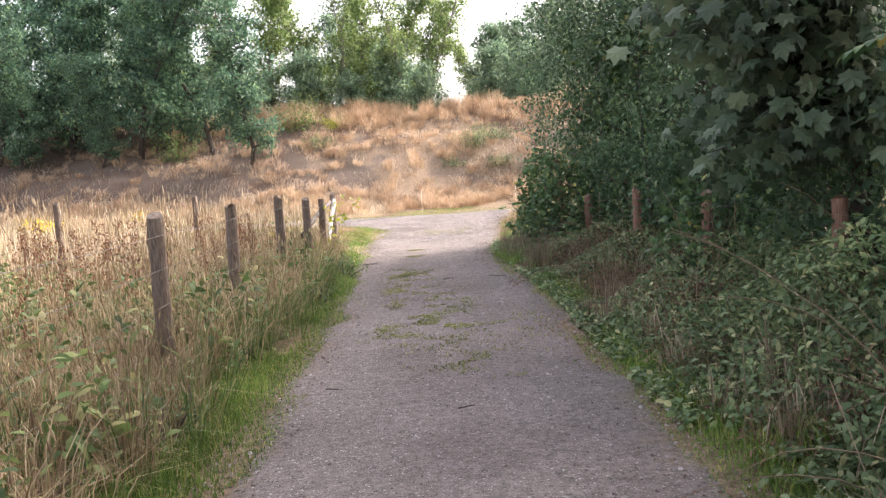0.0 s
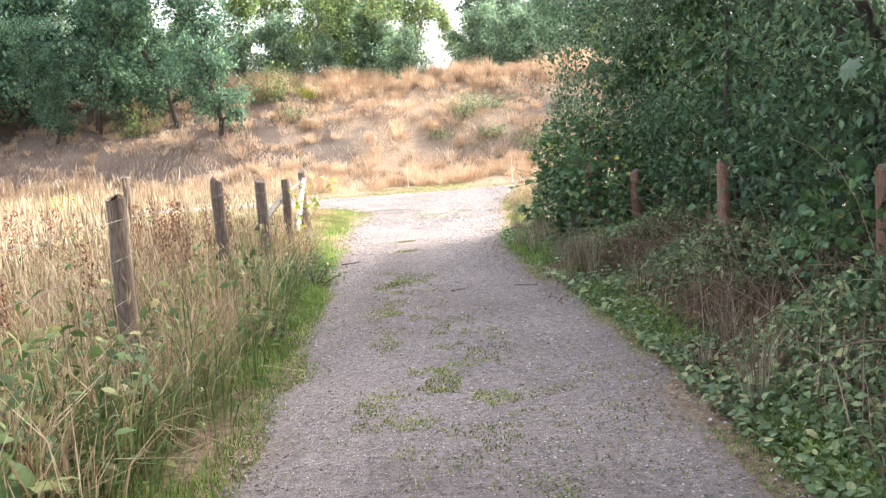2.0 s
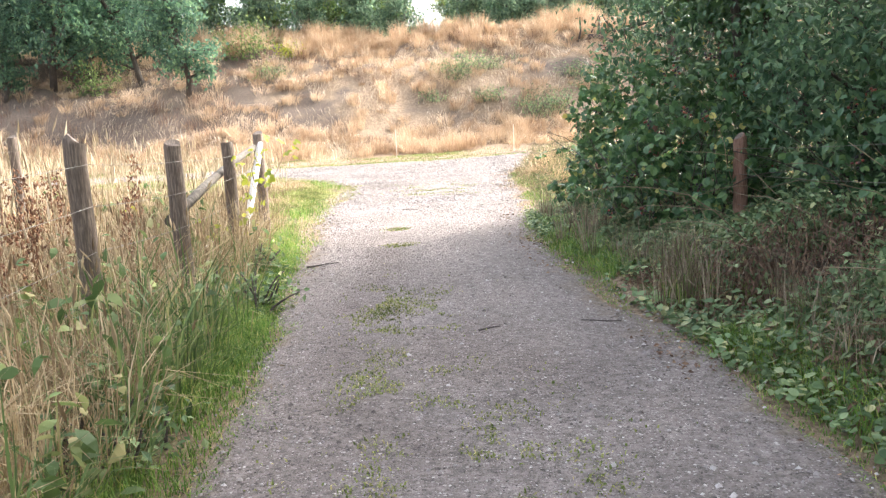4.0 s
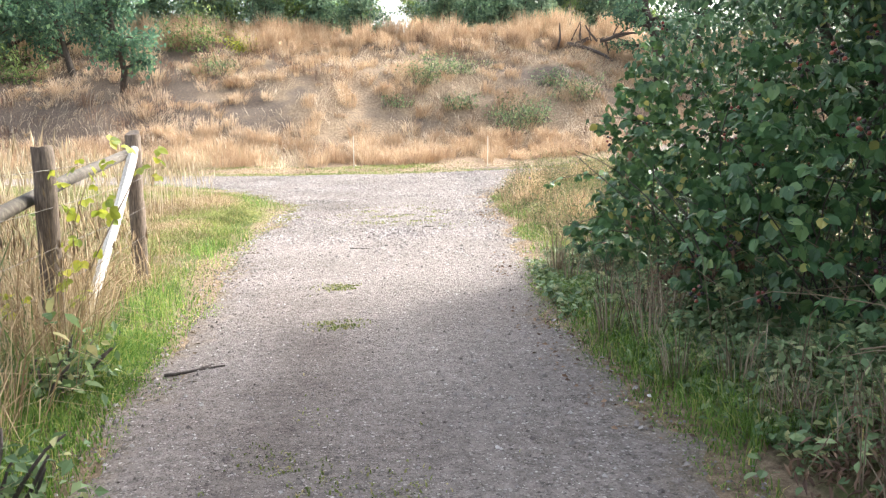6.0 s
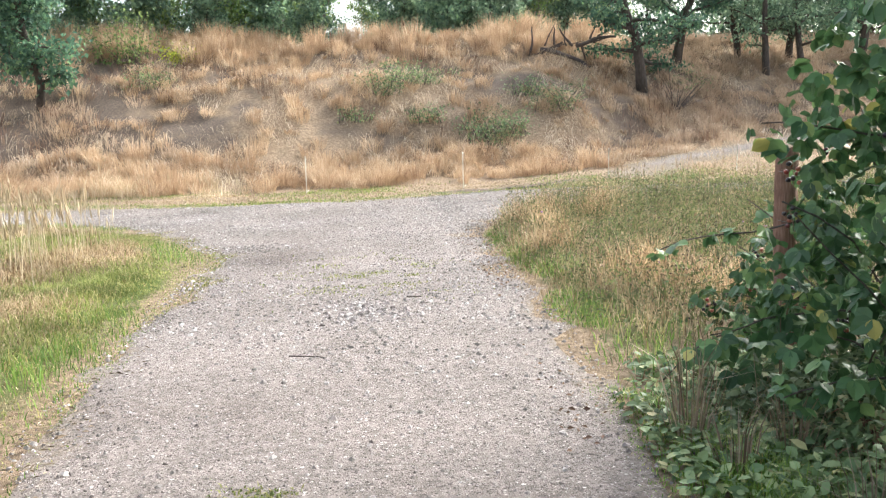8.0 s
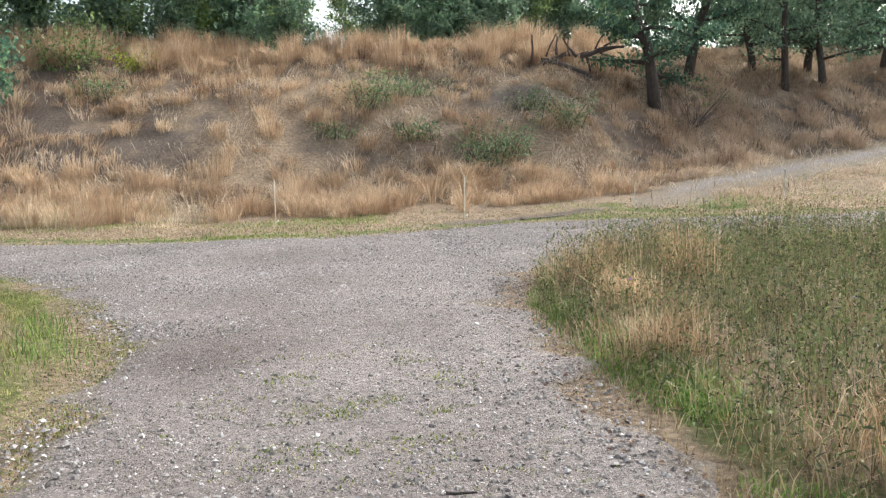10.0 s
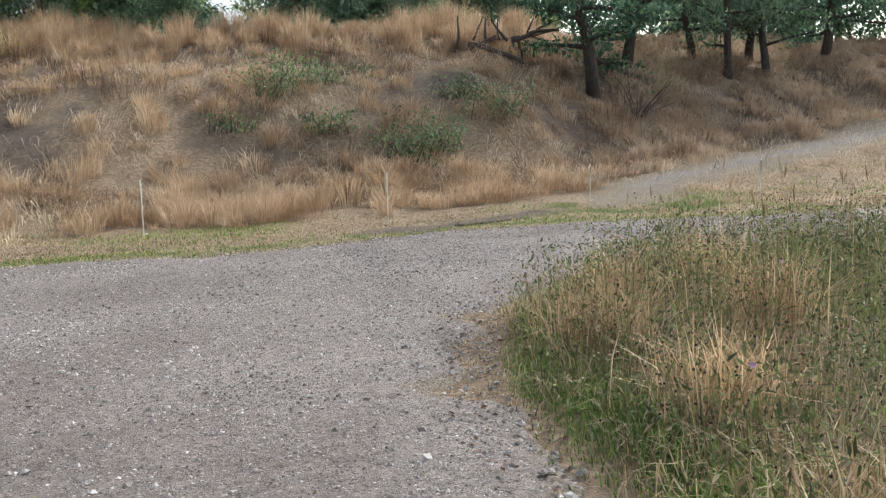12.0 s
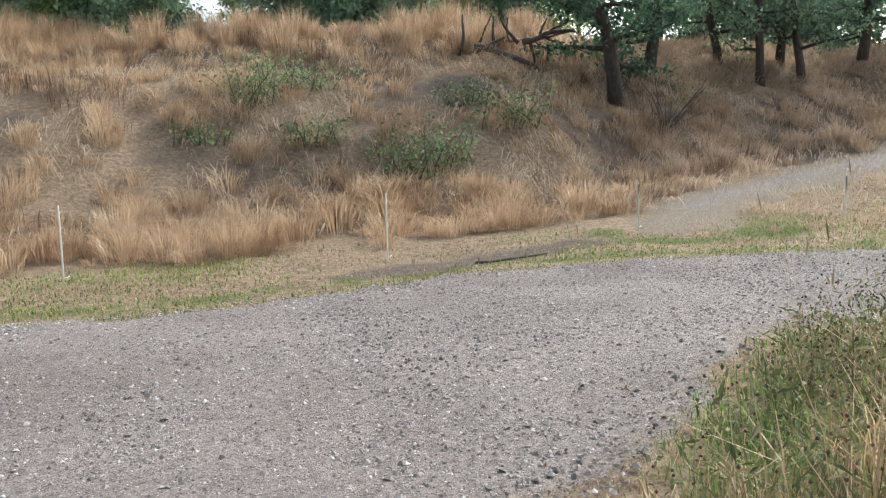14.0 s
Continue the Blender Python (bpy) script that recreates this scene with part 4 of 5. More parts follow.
stuff("brown_bank_grass", *join([
    tussocks(2200, 90, 6.5, 34, 40, 60, lambda x, y: cover(x, y) * smooth(6.5, 10, x), 0.1, 0.4, 0.15, 0.55, 0.018, (0.35, 1.0), 0.6),
    tussocks(520, 60, -28, -5, 39, 50, lambda x, y: outside(x, y, 0.1) * smooth(0.35, 0.6, vnoise(x, y, 1.8, 66)) * smooth(0.05, 0.3, terrain(x, y)), 0.12, 0.4, 0.2, 0.5, 0.016)]), BROWN, "dull brown dry grass combed down the slope", "grass")
lay = spread(85000, -26, 30, 39.0, 56, lambda x, y: np.clip(cover(x, y) + 0.12, 0, 1) * smooth(0.02, 0.2, terrain(x, y)) * smooth(0.35, 0.65, vnoise(x, y, 1.1, 79)))
lay[:, 2] += 0.05
k = len(lay)
strip = tussocks(900, 40, 6.8, 26, 35, 44, lambda x, y: outside(x, y, 0.05) * (1 - above_track(x, y)) * smooth(0.1, 0.5, -in_road(x, y)) * (0.25 + 0.75 * vnoise(x, y, 0.9, 81)), 0.1, 0.35, 0.08, 0.24, 0.014, (0.5, 1.0))
sprouts = spread(16000, 7.5, 24, 37.5, 48, lambda x, y: smooth(0.75, 0.0, in_upper(x, y)) * (in_upper(x, y) > -0.3) * smooth(0.4, 0.7, vnoise(x, y, 0.7, 82)))
stuff("short_brown_grass", *join([strip, grass(sprouts, 0.04, 0.12, 0.012, 0.8)]), BROWN, "short brown grass between and on the tracks", "grass")
stuff("flattened_grass", *wisps(lay, rng.uniform(0.25, 0.6, k), rng.uniform(0.012, 0.026, k), rng.uniform(0.8, 1.06, k), 6.283 * vnoise(lay[:, 0], lay[:, 1], 1.0, 80) * 1.5 + rng.normal(0, 0.5, k)), LAID, "pale flattened grass lying in swathes on the bank", "grass")
stuff("dead_brush", *tussocks(1100, 30, -24, 14, 40.5, 51, lambda x, y: outside(x, y, 0.1) * above_track(x, y) * (0.12 + smooth(0.5, 0.68, vnoise(x, y, 2.2, 78))), 0.1, 0.4, 0.2, 0.7, 0.012, (0.1, 0.8)), DEAD_LEAF, "dark dead stalks and brush on the bank", "brush")

# ---- trees ----
def bent(start, way, length, droop, steps, seed):
    r = np.random.default_rng(seed)
    p, d, out = np.array(start, float), np.array(way, float), []
    d /= np.linalg.norm(d)
    for _ in range(steps + 1):
        out.append(p.copy())
        d = d + r.normal(0, 0.12, 3) + np.array([0, 0, droop])
        d /= np.linalg.norm(d)
        p = p + d * length / steps
    return np.array(out)


def limbs(tall, radius, low, count, reach_low, reach_top, rise, seed, lean=0.04):
    """A trunk with limbs and side twigs: tubes, and the places along them where leaves gather."""
    r = np.random.default_rng(seed)
    trunk = bent((0, 0, -0.25), (r.normal(0, lean), r.normal(0, lean), 1), tall, 0.02, 9, seed + 1)
    tubes = [tube(trunk, radius * np.array([1.25, 1.0] + [1 - 0.105 * i for i in range(1, 9)]), 7)]
    spots = []
    for i in range(count):
        s = low + (0.97 - low) * (i + r.uniform(0, 0.8)) / count
        at = np.array([np.interp(s * tall, np.linspace(0, tall, 10), trunk[:, j]) for j in range(3)])
        a = i * 2.4 + r.uniform(-0.5, 0.5)
        length = (reach_low + (reach_top - reach_low) * (s - low) / (1 - low)) * r.uniform(0.7, 1.2)
        way = (np.cos(a), np.sin(a), rise * r.uniform(0.5, 1.4))
        limb = bent(at, way, length, 0.01, 5, seed * 31 + i)
        rr = radius * (1 - 0.85 * s) * 0.5
        tubes.append(tube(limb, np.linspace(rr, rr * 0.25, 6) + 0.006, 5))
        for k in (2, 3, 4, 5):
            spots.append(limb[k])
            for _ in range(1):
                twig = bent(limb[k], (*r.normal(0, 1, 2), r.normal(0.2, 0.4)), length * r.uniform(0.3, 0.55), 0.0, 2, seed * 77 + i * 9 + k + _ * 5)
                tubes.append(tube(twig, np.array([0.014, 0.01, 0.005]) * (0.5 + tall / 12), 3))
                spots += [twig[1], twig[2]]
    return tubes, np.array(spots)


def tree(name, label, x, y, tall, radius, low, count, reach_low, reach_top, rise, leaves, leaf, clump, leaf_mat, bark_mat, seed, group="", flat=0.7):
    r = np.random.default_rng(seed)
    tubes, spots = limbs(tall, radius, low, count, reach_low, reach_top, rise, seed)
    leaves, leaf = int(leaves * 0.8), leaf * 1.08
    base = thing(name, x, y, float(height(x, y)), label, "tree", group)
    part("trunk", mesh_from("trunk", *join(tubes), bark_mat, True), base)
    k = r.integers(0, len(spots), leaves)
    q = spots[k] + r.normal(0, 1, (leaves, 3)) * np.array([clump, clump, clump * flat])
    q[:, 2] = np.maximum(q[:, 2], 0.15)
    part("crown", mesh_from("crown", *leafage(CLUMP, q, leaf, -0.5, 0.6), leaf_mat), base)
    return base


def again(ob, x, y, turn, size):
    z = float(height(x, y))
    return copy_thing(ob, pose(x, y, z, 0, 0, turn) @ Matrix.Scale(size, 4))


WOODS = "trees along the bank"
dark_a = tree("tree", "dark green broadleaf tree on the shaded bank", -20.5, 48.2, 10.5, 0.16, 0.05, 32, 2.5, 0.9, 0.4, 13000, 0.22, 0.27, DARK_LEAF, BARK, 11, WOODS)
dark_b = tree("tree", "dark green broadleaf tree with a bare lower trunk", -16.5, 47.4, 11.5, 0.14, 0.1, 30, 2.2, 0.8, 0.45, 11500, 0.21, 0.25, DARK_LEAF, BARK, 12, WOODS)
ivy = tree("tree", "slender tree clothed in dark leaves to its foot", -10.2, 45.6, 9.5, 0.12, 0.1, 34, 1.15, 1.7, 0.35, 12500, 0.18, 0.27, DARK_LEAF, BARK, 13, WOODS)
pine = tree("pine_tree", "pine with a bare dark trunk and heavy crown", 11.2, 48.2, 10.0, 0.2, 0.13, 28, 2.0, 0.9, 0.02, 9000, 0.17, 0.24, DARK_LEAF, BARK, 14, WOODS, 0.5)
light_a = tree("tree", "airy light green tree behind the crest", -5.5, 58.0, 10.0, 0.11, 0.1, 26, 2.1, 1.0, 0.9, 7500, 0.21, 0.28, LIGHT_LEAF, PALE_BARK, 15, WOODS)
light_b = tree("tree", "slim light green tree with a pale trunk", -3.0, 56.5, 11.5, 0.09, 0.12, 24, 1.6, 0.8, 1.2, 4200, 0.19, 0.25, LIGHT_LEAF, PALE_BARK, 16, WOODS)
grey_a = tree("tree", "grey-green broadleaf tree in the wood behind the bank", 8.0, 62.0, 8.5, 0.14, 0.05, 28, 2.7, 1.2, 0.5, 10000, 0.22, 0.3, BLUE_LEAF, BARK, 17, WOODS)
thin = tree("tree", "thin dark tree with open branches on the bank", 17.2, 52.5, 8.0, 0.14, 0.16, 22, 1.7, 0.8, 0.25, 4600, 0.16, 0.24, BLUE_LEAF, BARK, 18, WOODS, 0.5)
for base, x, y, turn, size in (
        (dark_a, -15.6, 49.8, 80, 0.95), (dark_b, -12.7, 47.8, 200, 0.85), (dark_b, -24.0, 47.0, 120, 1.0), (dark_a, -28.0, 49.5, 30, 1.05), (dark_a, -24.5, 53.0, 290, 1.1), (dark_b, -19.0, 54.0, 10, 1.05),
        (dark_a, -33.0, 51.0, 160, 1.1), (light_b, -14.2, 56.0, 220, 0.9), (dark_b, -30.0, 57.0, 60, 1.1), (dark_a, -38.0, 55.0, 190, 1.15), (ivy, -22.5, 46.0, 130, 0.8), (ivy, -18.0, 46.0, 40, 0.62),
        (light_a, -8.5, 60.0, 100, 1.0), (light_a, -11.5, 57.5, 200, 0.95), (light_b, -6.8, 56.0, 50, 0.9), (light_a, -1.9, 62.0, 310, 0.95), (light_b, -0.9, 60.0, 140, 1.15), (light_b, -15.5, 63.0, 15, 1.0),
        (light_a, -4.5, 66.0, 250, 1.1), (grey_a, 3.4, 64.0, 45, 0.85), (grey_a, 5.4, 59.5, 170, 0.72), (grey_a, 11.5, 60.0, 280, 0.8), (grey_a, 19.0, 68.0, 330, 0.95),
        (grey_a, 8.5, 70.0, 200, 1.05), (grey_a, 24.5, 70.0, 120, 1.1), (light_b, 9.5, 57.5, 190, 0.72), (light_a, 13.5, 58.0, 30, 0.62), (pine, 13.6, 50.9, 140, 0.95),
        (thin, 17.5, 50.6, 100, 1.0), (thin, 19.4, 52.3, 220, 1.1), (thin, 19.2, 50.8, 320, 1.0), (pine, 23.2, 52.8, 60, 0.9), (thin, 27.0, 53.5, 170, 1.1), (pine, 30.0, 56.0, 250, 1.0),
        (grey_a, 31.0, 64.0, 10, 1.1), (light_a, -20.0, 66.0, 170, 1.2), (grey_a, -8.0, 74.0, 120, 1.2), (grey_a, 37.0, 60.0, 200, 1.1), (light_a, 3.0, 80.0, 120, 0.8), (grey_a, -26.0, 70.0, 210, 1.3)):
    again(base, x, y, turn, size)
thicket = tree("thicket_tree", "low leafy thicket tree behind the crest", -29.0, 55.0, 4.2, 0.07, 0.03, 13, 1.7, 0.9, 0.6, 4200, 0.22, 0.32, BLUE_LEAF, BARK, 19, WOODS)
for i, x in enumerate((-26, -23.5, -21, -18.5, -16, -13.5, -11, -8.6, -6.2, -3.8, -1.6, 3.0, 5.2, 7.4, 9.6, 12, 20, 23, 26, 29, 33)):
    again(thicket, x + 0.6 * math.sin(i * 5.1), (55.4 if x < 9 else 58.8) + 1.0 * math.sin(i * 2.3), i * 77, 0.85 + 0.2 * math.sin(i * 3.7))
for i, x in enumerate((-20, -15, -10, -5, -2.4, 3.6, 8, 13, 24, 30)):
    again(thicket, x + 0.8 * math.sin(i * 4.1), 63.0 + 1.5 * math.sin(i * 2.9), i * 61, 1.25 + 0.3 * math.sin(i * 2.7))

# ---- hedge on the right ----
PINNATE, TRIFOLIATE = pinnate(), bramble_leaf()


def hedge_tree(x, y, cz, rx, ry, rz, leaves, seed, label, leaf_mat=HEDGE_LEAF, leaf=0.076):
    """A hedge tree: several stems, limbs and a dense uneven crown that hangs low."""
    r = np.random.default_rng(seed)
    base = thing("hedge_tree", x, y, float(height(x, y)), label, "tree", "trees of the hedge")
    tubes = []
    for i in range(5):
        a = i * 1.3 + r.uniform(0, 0.6)
        tubes.append(tube(bent((r.normal(0, 0.2), r.normal(0, 0.2), -0.2), (np.cos(a) * 0.35, np.sin(a) * 0.35, 1), cz + rz * 0.7, 0.03, 8, seed * 10 + i), np.linspace(0.075, 0.015, 9), 6))
    for i in range(36):
        a, s = r.uniform(0, 6.28), r.uniform(-0.8, 0.8)
        end = np.array([rx * np.cos(a) * np.sqrt(1 - s * s), ry * np.sin(a) * np.sqrt(1 - s * s), cz + rz * s]) * np.array([0.85, 0.85, 1])
        root = np.array([0, 0, max(0.5, end[2] - 1.2)])
        tubes.append(tube(bent(root, end - root, np.linalg.norm(end - root) * 0.8, 0.0, 5, seed * 50 + i), np.linspace(0.028, 0.006, 6), 4))
    for i, t in enumerate(tubes):
        part("stem" if i < 5 else "limb", mesh_from("limb", *t, BARK, True), base)
    m = 640
    a, s = r.uniform(0, 6.28, m), r.uniform(-1, 1, m)
    rad = np.where(r.uniform(0, 1, m) < 0.8, r.uniform(0.8, 1.06, m), r.uniform(0.35, 0.8, m))
    c = np.stack([rx * np.cos(a) * np.sqrt(1 - s * s) * rad, ry * np.sin(a) * np.sqrt(1 - s * s) * rad, cz + rz * s * rad], -1)
    k = r.integers(0, m, leaves)
    q = c[k] + r.normal(0, 1, (leaves, 3)) * np.array([0.2, 0.2, 0.16])
    q[:, 2] = np.maximum(q[:, 2], 0.25)
    cut = leaves // 2
    part("foliage", mesh_from("foliage", *join([leafage(LEAF, q[:cut], leaf, -0.55, 0.55), leafage(CLUMP, q[cut:], leaf, -0.55, 0.55)]), leaf_mat), base)
    return base


# first tree is added out of view, only to shade the start of the track
hedge_tree(4.0, -1.0, 3.6, 2.5, 2.8, 3.0, 6000, 70, "added unseen hedge tree behind the walk's start, casting shade", leaf=0.14)
hedge_tree(4.2, 4.2, 3.7, 2.5, 2.6, 2.9, 32000, 71, "dense dark green hedge tree overhanging the verge")
hedge_tree(4.2, 8.6, 4.0, 2.45, 2.6, 3.0, 38000, 72, "dense dark green hedge tree overhanging the fence")
hedge_tree(4.0, 12.6, 4.0, 2.35, 2.4, 3.1, 36000, 73, "dense dark green hedge tree above the wire fence")
hedge_tree(3.6, 16.0, 3.9, 2.2, 2.3, 3.2, 36000, 74, "dense dark green hedge tree above the brambles")
hedge_tree(3.25, 18.6, 3.4, 1.9, 1.5, 3.0, 30000, 75, "leafy tree at the end of the hedge")
hedge_tree(7.6, 6.0, 4.5, 2.8, 3.2, 3.6, 6000, 76, "tall tree behind the hedge", leaf=0.16)
hedge_tree(7.4, 12.0, 4.5, 2.8, 3.2, 3.6, 6000, 77, "tall tree behind the hedge", leaf=0.16)
hedge_tree(6.6, 17.0, 4.2, 2.6, 2.6, 3.4, 6000, 78, "tall tree behind the hedge", leaf=0.16)

for i, y in enumerate((2.5, 6.0, 9.5, 13.0, 16.2)):
    hedge_tree(4.12 - 0.05 * y, y, 1.15, 1.0, 1.9, 1.0, 9000, 80 + i, "low leafy thicket at the foot of the hedge", leaf=0.09)

# sycamore with large lobed leaves hanging over the fence
syc = thing("sycamore", 3.0, 9.0, 0, "sycamore with large dull green lobed leaves over the fence", "tree")
r = np.random.default_rng(90)
tb = [tube(bent((0, 0, -0.2), (0.1, 0, 1), 4.2, 0.02, 8, 91), np.linspace(0.06, 0.02, 9), 6)]
sp_ = []
for i in range(26):
    z0, a = r.uniform(1.45, 3.5), r.uniform(1.9, 4.4)
    b_ = bent((0, 0, z0), (np.cos(a), np.sin(a) * 1.1, 0.15), r.uniform(0.6, 1.5), -0.04, 5, 92 + i)
    tb.append(tube(b_, np.linspace(0.018, 0.005, 6), 4))
    sp_.append(b_[2:])
for i, t in enumerate(tb):
    part("limb" if i else "trunk", mesh_from("limb", *t, BARK, True), syc)
sp_ = np.concatenate(sp_)
q = sp_[r.integers(0, len(sp_), 2400)] + r.normal(0, 0.2, (2400, 3)) * np.array([0.7, 1.1, 0.9])
part("foliage", mesh_from("foliage", *leafage(LOBED, q, 0.155, -0.75, 0.4), MAPLE_LEAF), syc)

# ash branches with compound leaves
for x, y, z0, seed, count in ((2.4, 5.2, 2.3, 101, 260), (3.0, 18.3, 2.0, 102, 300), (2.6, 14.5, 2.6, 103, 200)):
    r = np.random.default_rng(seed)
    ash = thing("ash_sapling", x, y, float(height(x, y)), "ash sapling with drooping compound leaves", "tree", "ash saplings in the hedge")
    tb, sp_ = [tube(bent((0, 0, -0.2), (0, 0, 1), z0 + 1.2, 0.02, 6, seed), np.linspace(0.03, 0.012, 7), 6)], []
    for i in range(16):
        a = r.uniform(1.6, 4.7)
        b_ = bent((0, 0, z0 + r.uniform(-0.5, 0.9)), (np.cos(a), np.sin(a), 0.35), r.uniform(0.4, 0.9), -0.03, 4, seed * 3 + i)
        tb.append(tube(b_, np.linspace(0.012, 0.004, 5), 4))
        sp_.append(b_[1:])
    for i, t in enumerate(tb):
        part("limb" if i else "trunk", mesh_from("limb", *t, BARK, True), ash)
    sp_ = np.concatenate(sp_)
    q = sp_[r.integers(0, len(sp_), count)] + r.normal(0, 0.12, (count, 3))
    part("foliage", mesh_from("foliage", *leafage(PINNATE, q, 0.26, -0.45, 0.35), BRAMBLE_LEAF), ash)


def berry_mesh():
    """A blackberry: one drupelet-studded ball, squat at the top."""
    bm = bmesh.new()
    bmesh.ops.create_icosphere(bm, subdivisions=2, radius=0.0105)
    for i, v in enumerate(bm.verts):
        v.co *= 1.0 + (0.1 if i % 2 else -0.06)
        v.co.z *= 1.15
    me = bpy.data.meshes.new("berry")
    bm.to_mesh(me)
    bm.free()
    me.shade_smooth()
    me.materials.append(BERRY)
    return me


BERRY_MESH = berry_mesh()
BERRY_STALK = mesh_from("berry_stalk", *tube(np.array([(0, 0, -0.06), (0.004, 0, 0.0), (0, 0.003, 0.07)]), np.array([0.0025, 0.002, 0.0012]), 4), DEAD_STEM, True)


def bramble(x, y, rx, ry, tall, leaves, seed, label, berries=True, leaf=0.125):
    """Arching canes, three-part leaves and clusters of berries."""
    r = np.random.default_rng(seed)
    base = thing("bramble_bush", x, y, float(height(x, y)), label, "bush", "brambles")
    tb, sp_ = [], []
    for i in range(26):
        a = r.uniform(0, 6.28)
        way = (np.cos(a) * rx * 0.5, np.sin(a) * ry * 0.5, tall * r.uniform(0.7, 1.2))
        c = bent((r.normal(0, rx * 0.3), r.normal(0, ry * 0.3), -0.05), way, tall * r.uniform(0.8, 1.2), -0.12, 8, seed * 20 + i)
        c[:, 2] = np.maximum(c[:, 2], 0.03)
        tb.append(tube(c, np.linspace(0.007, 0.003, 9), 4))
        sp_.append(c[3:])
    for t in tb:
        part("cane", mesh_from("cane", *t, BARK, True), base)
    sp_ = np.concatenate(sp_)
    m = leaves
    a, s, rad = r.uniform(0, 6.28, m), r.uniform(0, 1, m), r.uniform(0.6, 1.0, m) ** 0.5
    lump = 0.8 + 0.4 * vnoise(a * 2, s * 3, 0.6, seed)
    hull = np.stack([rx * np.cos(a) * np.sqrt(1 - (s * 0.9) ** 2) * rad * lump, ry * np.sin(a) * np.sqrt(1 - (s * 0.9) ** 2) * rad * lump, tall * s * rad * lump + 0.18 * tall], -1)
    arch = sp_[r.integers(0, len(sp_), m)] + r.normal(0, 0.08, (m, 3))
    arch[:, 0], arch[:, 1] = np.clip(arch[:, 0], -rx, rx), np.clip(arch[:, 1], -ry, ry)
    q = np.where((r.uniform(0, 1, m) < 0.8)[:, None], hull, arch)
    q[:, 2] = np.maximum(q[:, 2], 0.06)
    part("foliage", mesh_from("foliage", *leafage(TRIFOLIATE, q, leaf, -0.5, 0.4), BRAMBLE_LEAF), base)
    if berries:
        for g in hull[r.integers(0, m, 30)] * 1.03:
            cluster = part("berry_cluster", BERRY_STALK, base, "cluster of red and black berries")
            cluster.matrix_basis = pose(*g, *r.uniform(-40, 40, 3))
            for w in range(8):
                a, h = w * 2.4, 0.012 * w
                part("berry", BERRY_MESH, cluster).matrix_basis = pose(0.026 * math.cos(a), 0.026 * math.sin(a), h - 0.04, *r.uniform(0, 360, 3))
    return base


end_bush = bramble(2.02, 19.2, 0.9, 1.05, 1.65, 2000, 121, "blackberry bramble with clustered berries at the hedge end")
bramble(1.95, 17.2, 0.8, 1.0, 1.5, 1400, 122, "blackberry bramble climbing through the hedge")
bramble(3.0, 15.0, 0.8, 1.1, 1.3, 800, 123, "blackberry bramble under the hedge")
bramble(2.35, 20.7, 0.8, 0.7, 0.75, 420, 124, "low bramble trailing beside the track")
bramble(2.6, 11.0, 0.7, 1.6, 1.2, 700, 125, "bramble under the hedge behind the fence", False)
bramble(2.8, 6.5, 0.7, 1.6, 1.1, 700, 126, "bramble under the hedge behind the fence", False)

# long leafy canes arching from the end bush towards the track
shoots = []
for i, (sx, sy, sz, wx, wy, wz, length) in enumerate(((-0.35, 0.5, 0.95, -1, 0.25, 0.1, 0.85), (-0.4, 0.3, 0.55, -1, -0.2, 0.25, 0.7), (-0.5, -0.3, 0.45, -0.9, 0.4, 0.05, 0.55), (-0.45, 0.7, 0.35, -1, 0.5, 0.2, 0.75), (-0.3, 0.2, 1.3, -1, 0.1, 0.2, 0.6), (-0.2, -0.6, 1.25, -1, -0.3, 0.1, 0.5))):
    c = bent((sx, sy, sz), (wx, wy, wz), length, -0.05, 8, 140 + i)
    part("cane", mesh_from("cane", *tube(c, np.linspace(0.006, 0.003, 9), 5), BARK, True), end_bush)
    shoots.append(np.repeat(c[1:], 2, 0) + rng.normal(0, 0.03, (16, 3)))
part("foliage", mesh_from("foliage", *leafage(TRIFOLIATE, np.concatenate(shoots), 0.14, -0.4, 0.35), BRAMBLE_LEAF), end_bush)

# undergrowth between track and hedge
def under(x, y):
    s = x - right_edge(y)
    return (s > 0.15) * smooth(0.15, 0.5, s) * (0.25 + vnoise(x, y, 0.5, 65)) * smooth(20.6, 19.5, y)


def under_tall(x, y):
    s = x - right_edge(y)
    return np.interp(s, [0.1, 0.5, 0.9, 1.5], [0.08, 0.22, 0.55, 0.85]) * np.interp(y, [3, 7, 9, 12, 16, 19], [1.2, 1.15, 1.0, 0.75, 0.6, 0.4]) * (0.6 + 0.7 * vnoise(x, y, 0.7, 66))


up_ = spread(170000, 0.6, 3.0, 3, 20.6, under)
up_[:, 2] += under_tall(up_[:, 0], up_[:, 1]) * rng.uniform(0.1, 1.0, len(up_)) ** 0.6
alive = vnoise(up_[:, 0], up_[:, 1], 0.9, 67) + rng.normal(0, 0.1, len(up_)) < np.interp(up_[:, 1], [5.5, 7, 12, 14], [0.95, 0.56, 0.56, 0.65])
green_up = up_[alive]
stuff("undergrowth", *join([leafage(LEAF, green_up[::2], 0.068, -0.3, 0.5), leafage(CLUMP, green_up[1::2], 0.055, -0.3, 0.6)]), NETTLE, "nettles and low leafy undergrowth beside the track", "undergrowth")
dead = up_[~alive]
stuff("withered_undergrowth", *join([leafage(SLIM, dead, 0.06, -0.8, 0.5)]), DEAD_LEAF, "withered brown weeds among the undergrowth", "undergrowth")
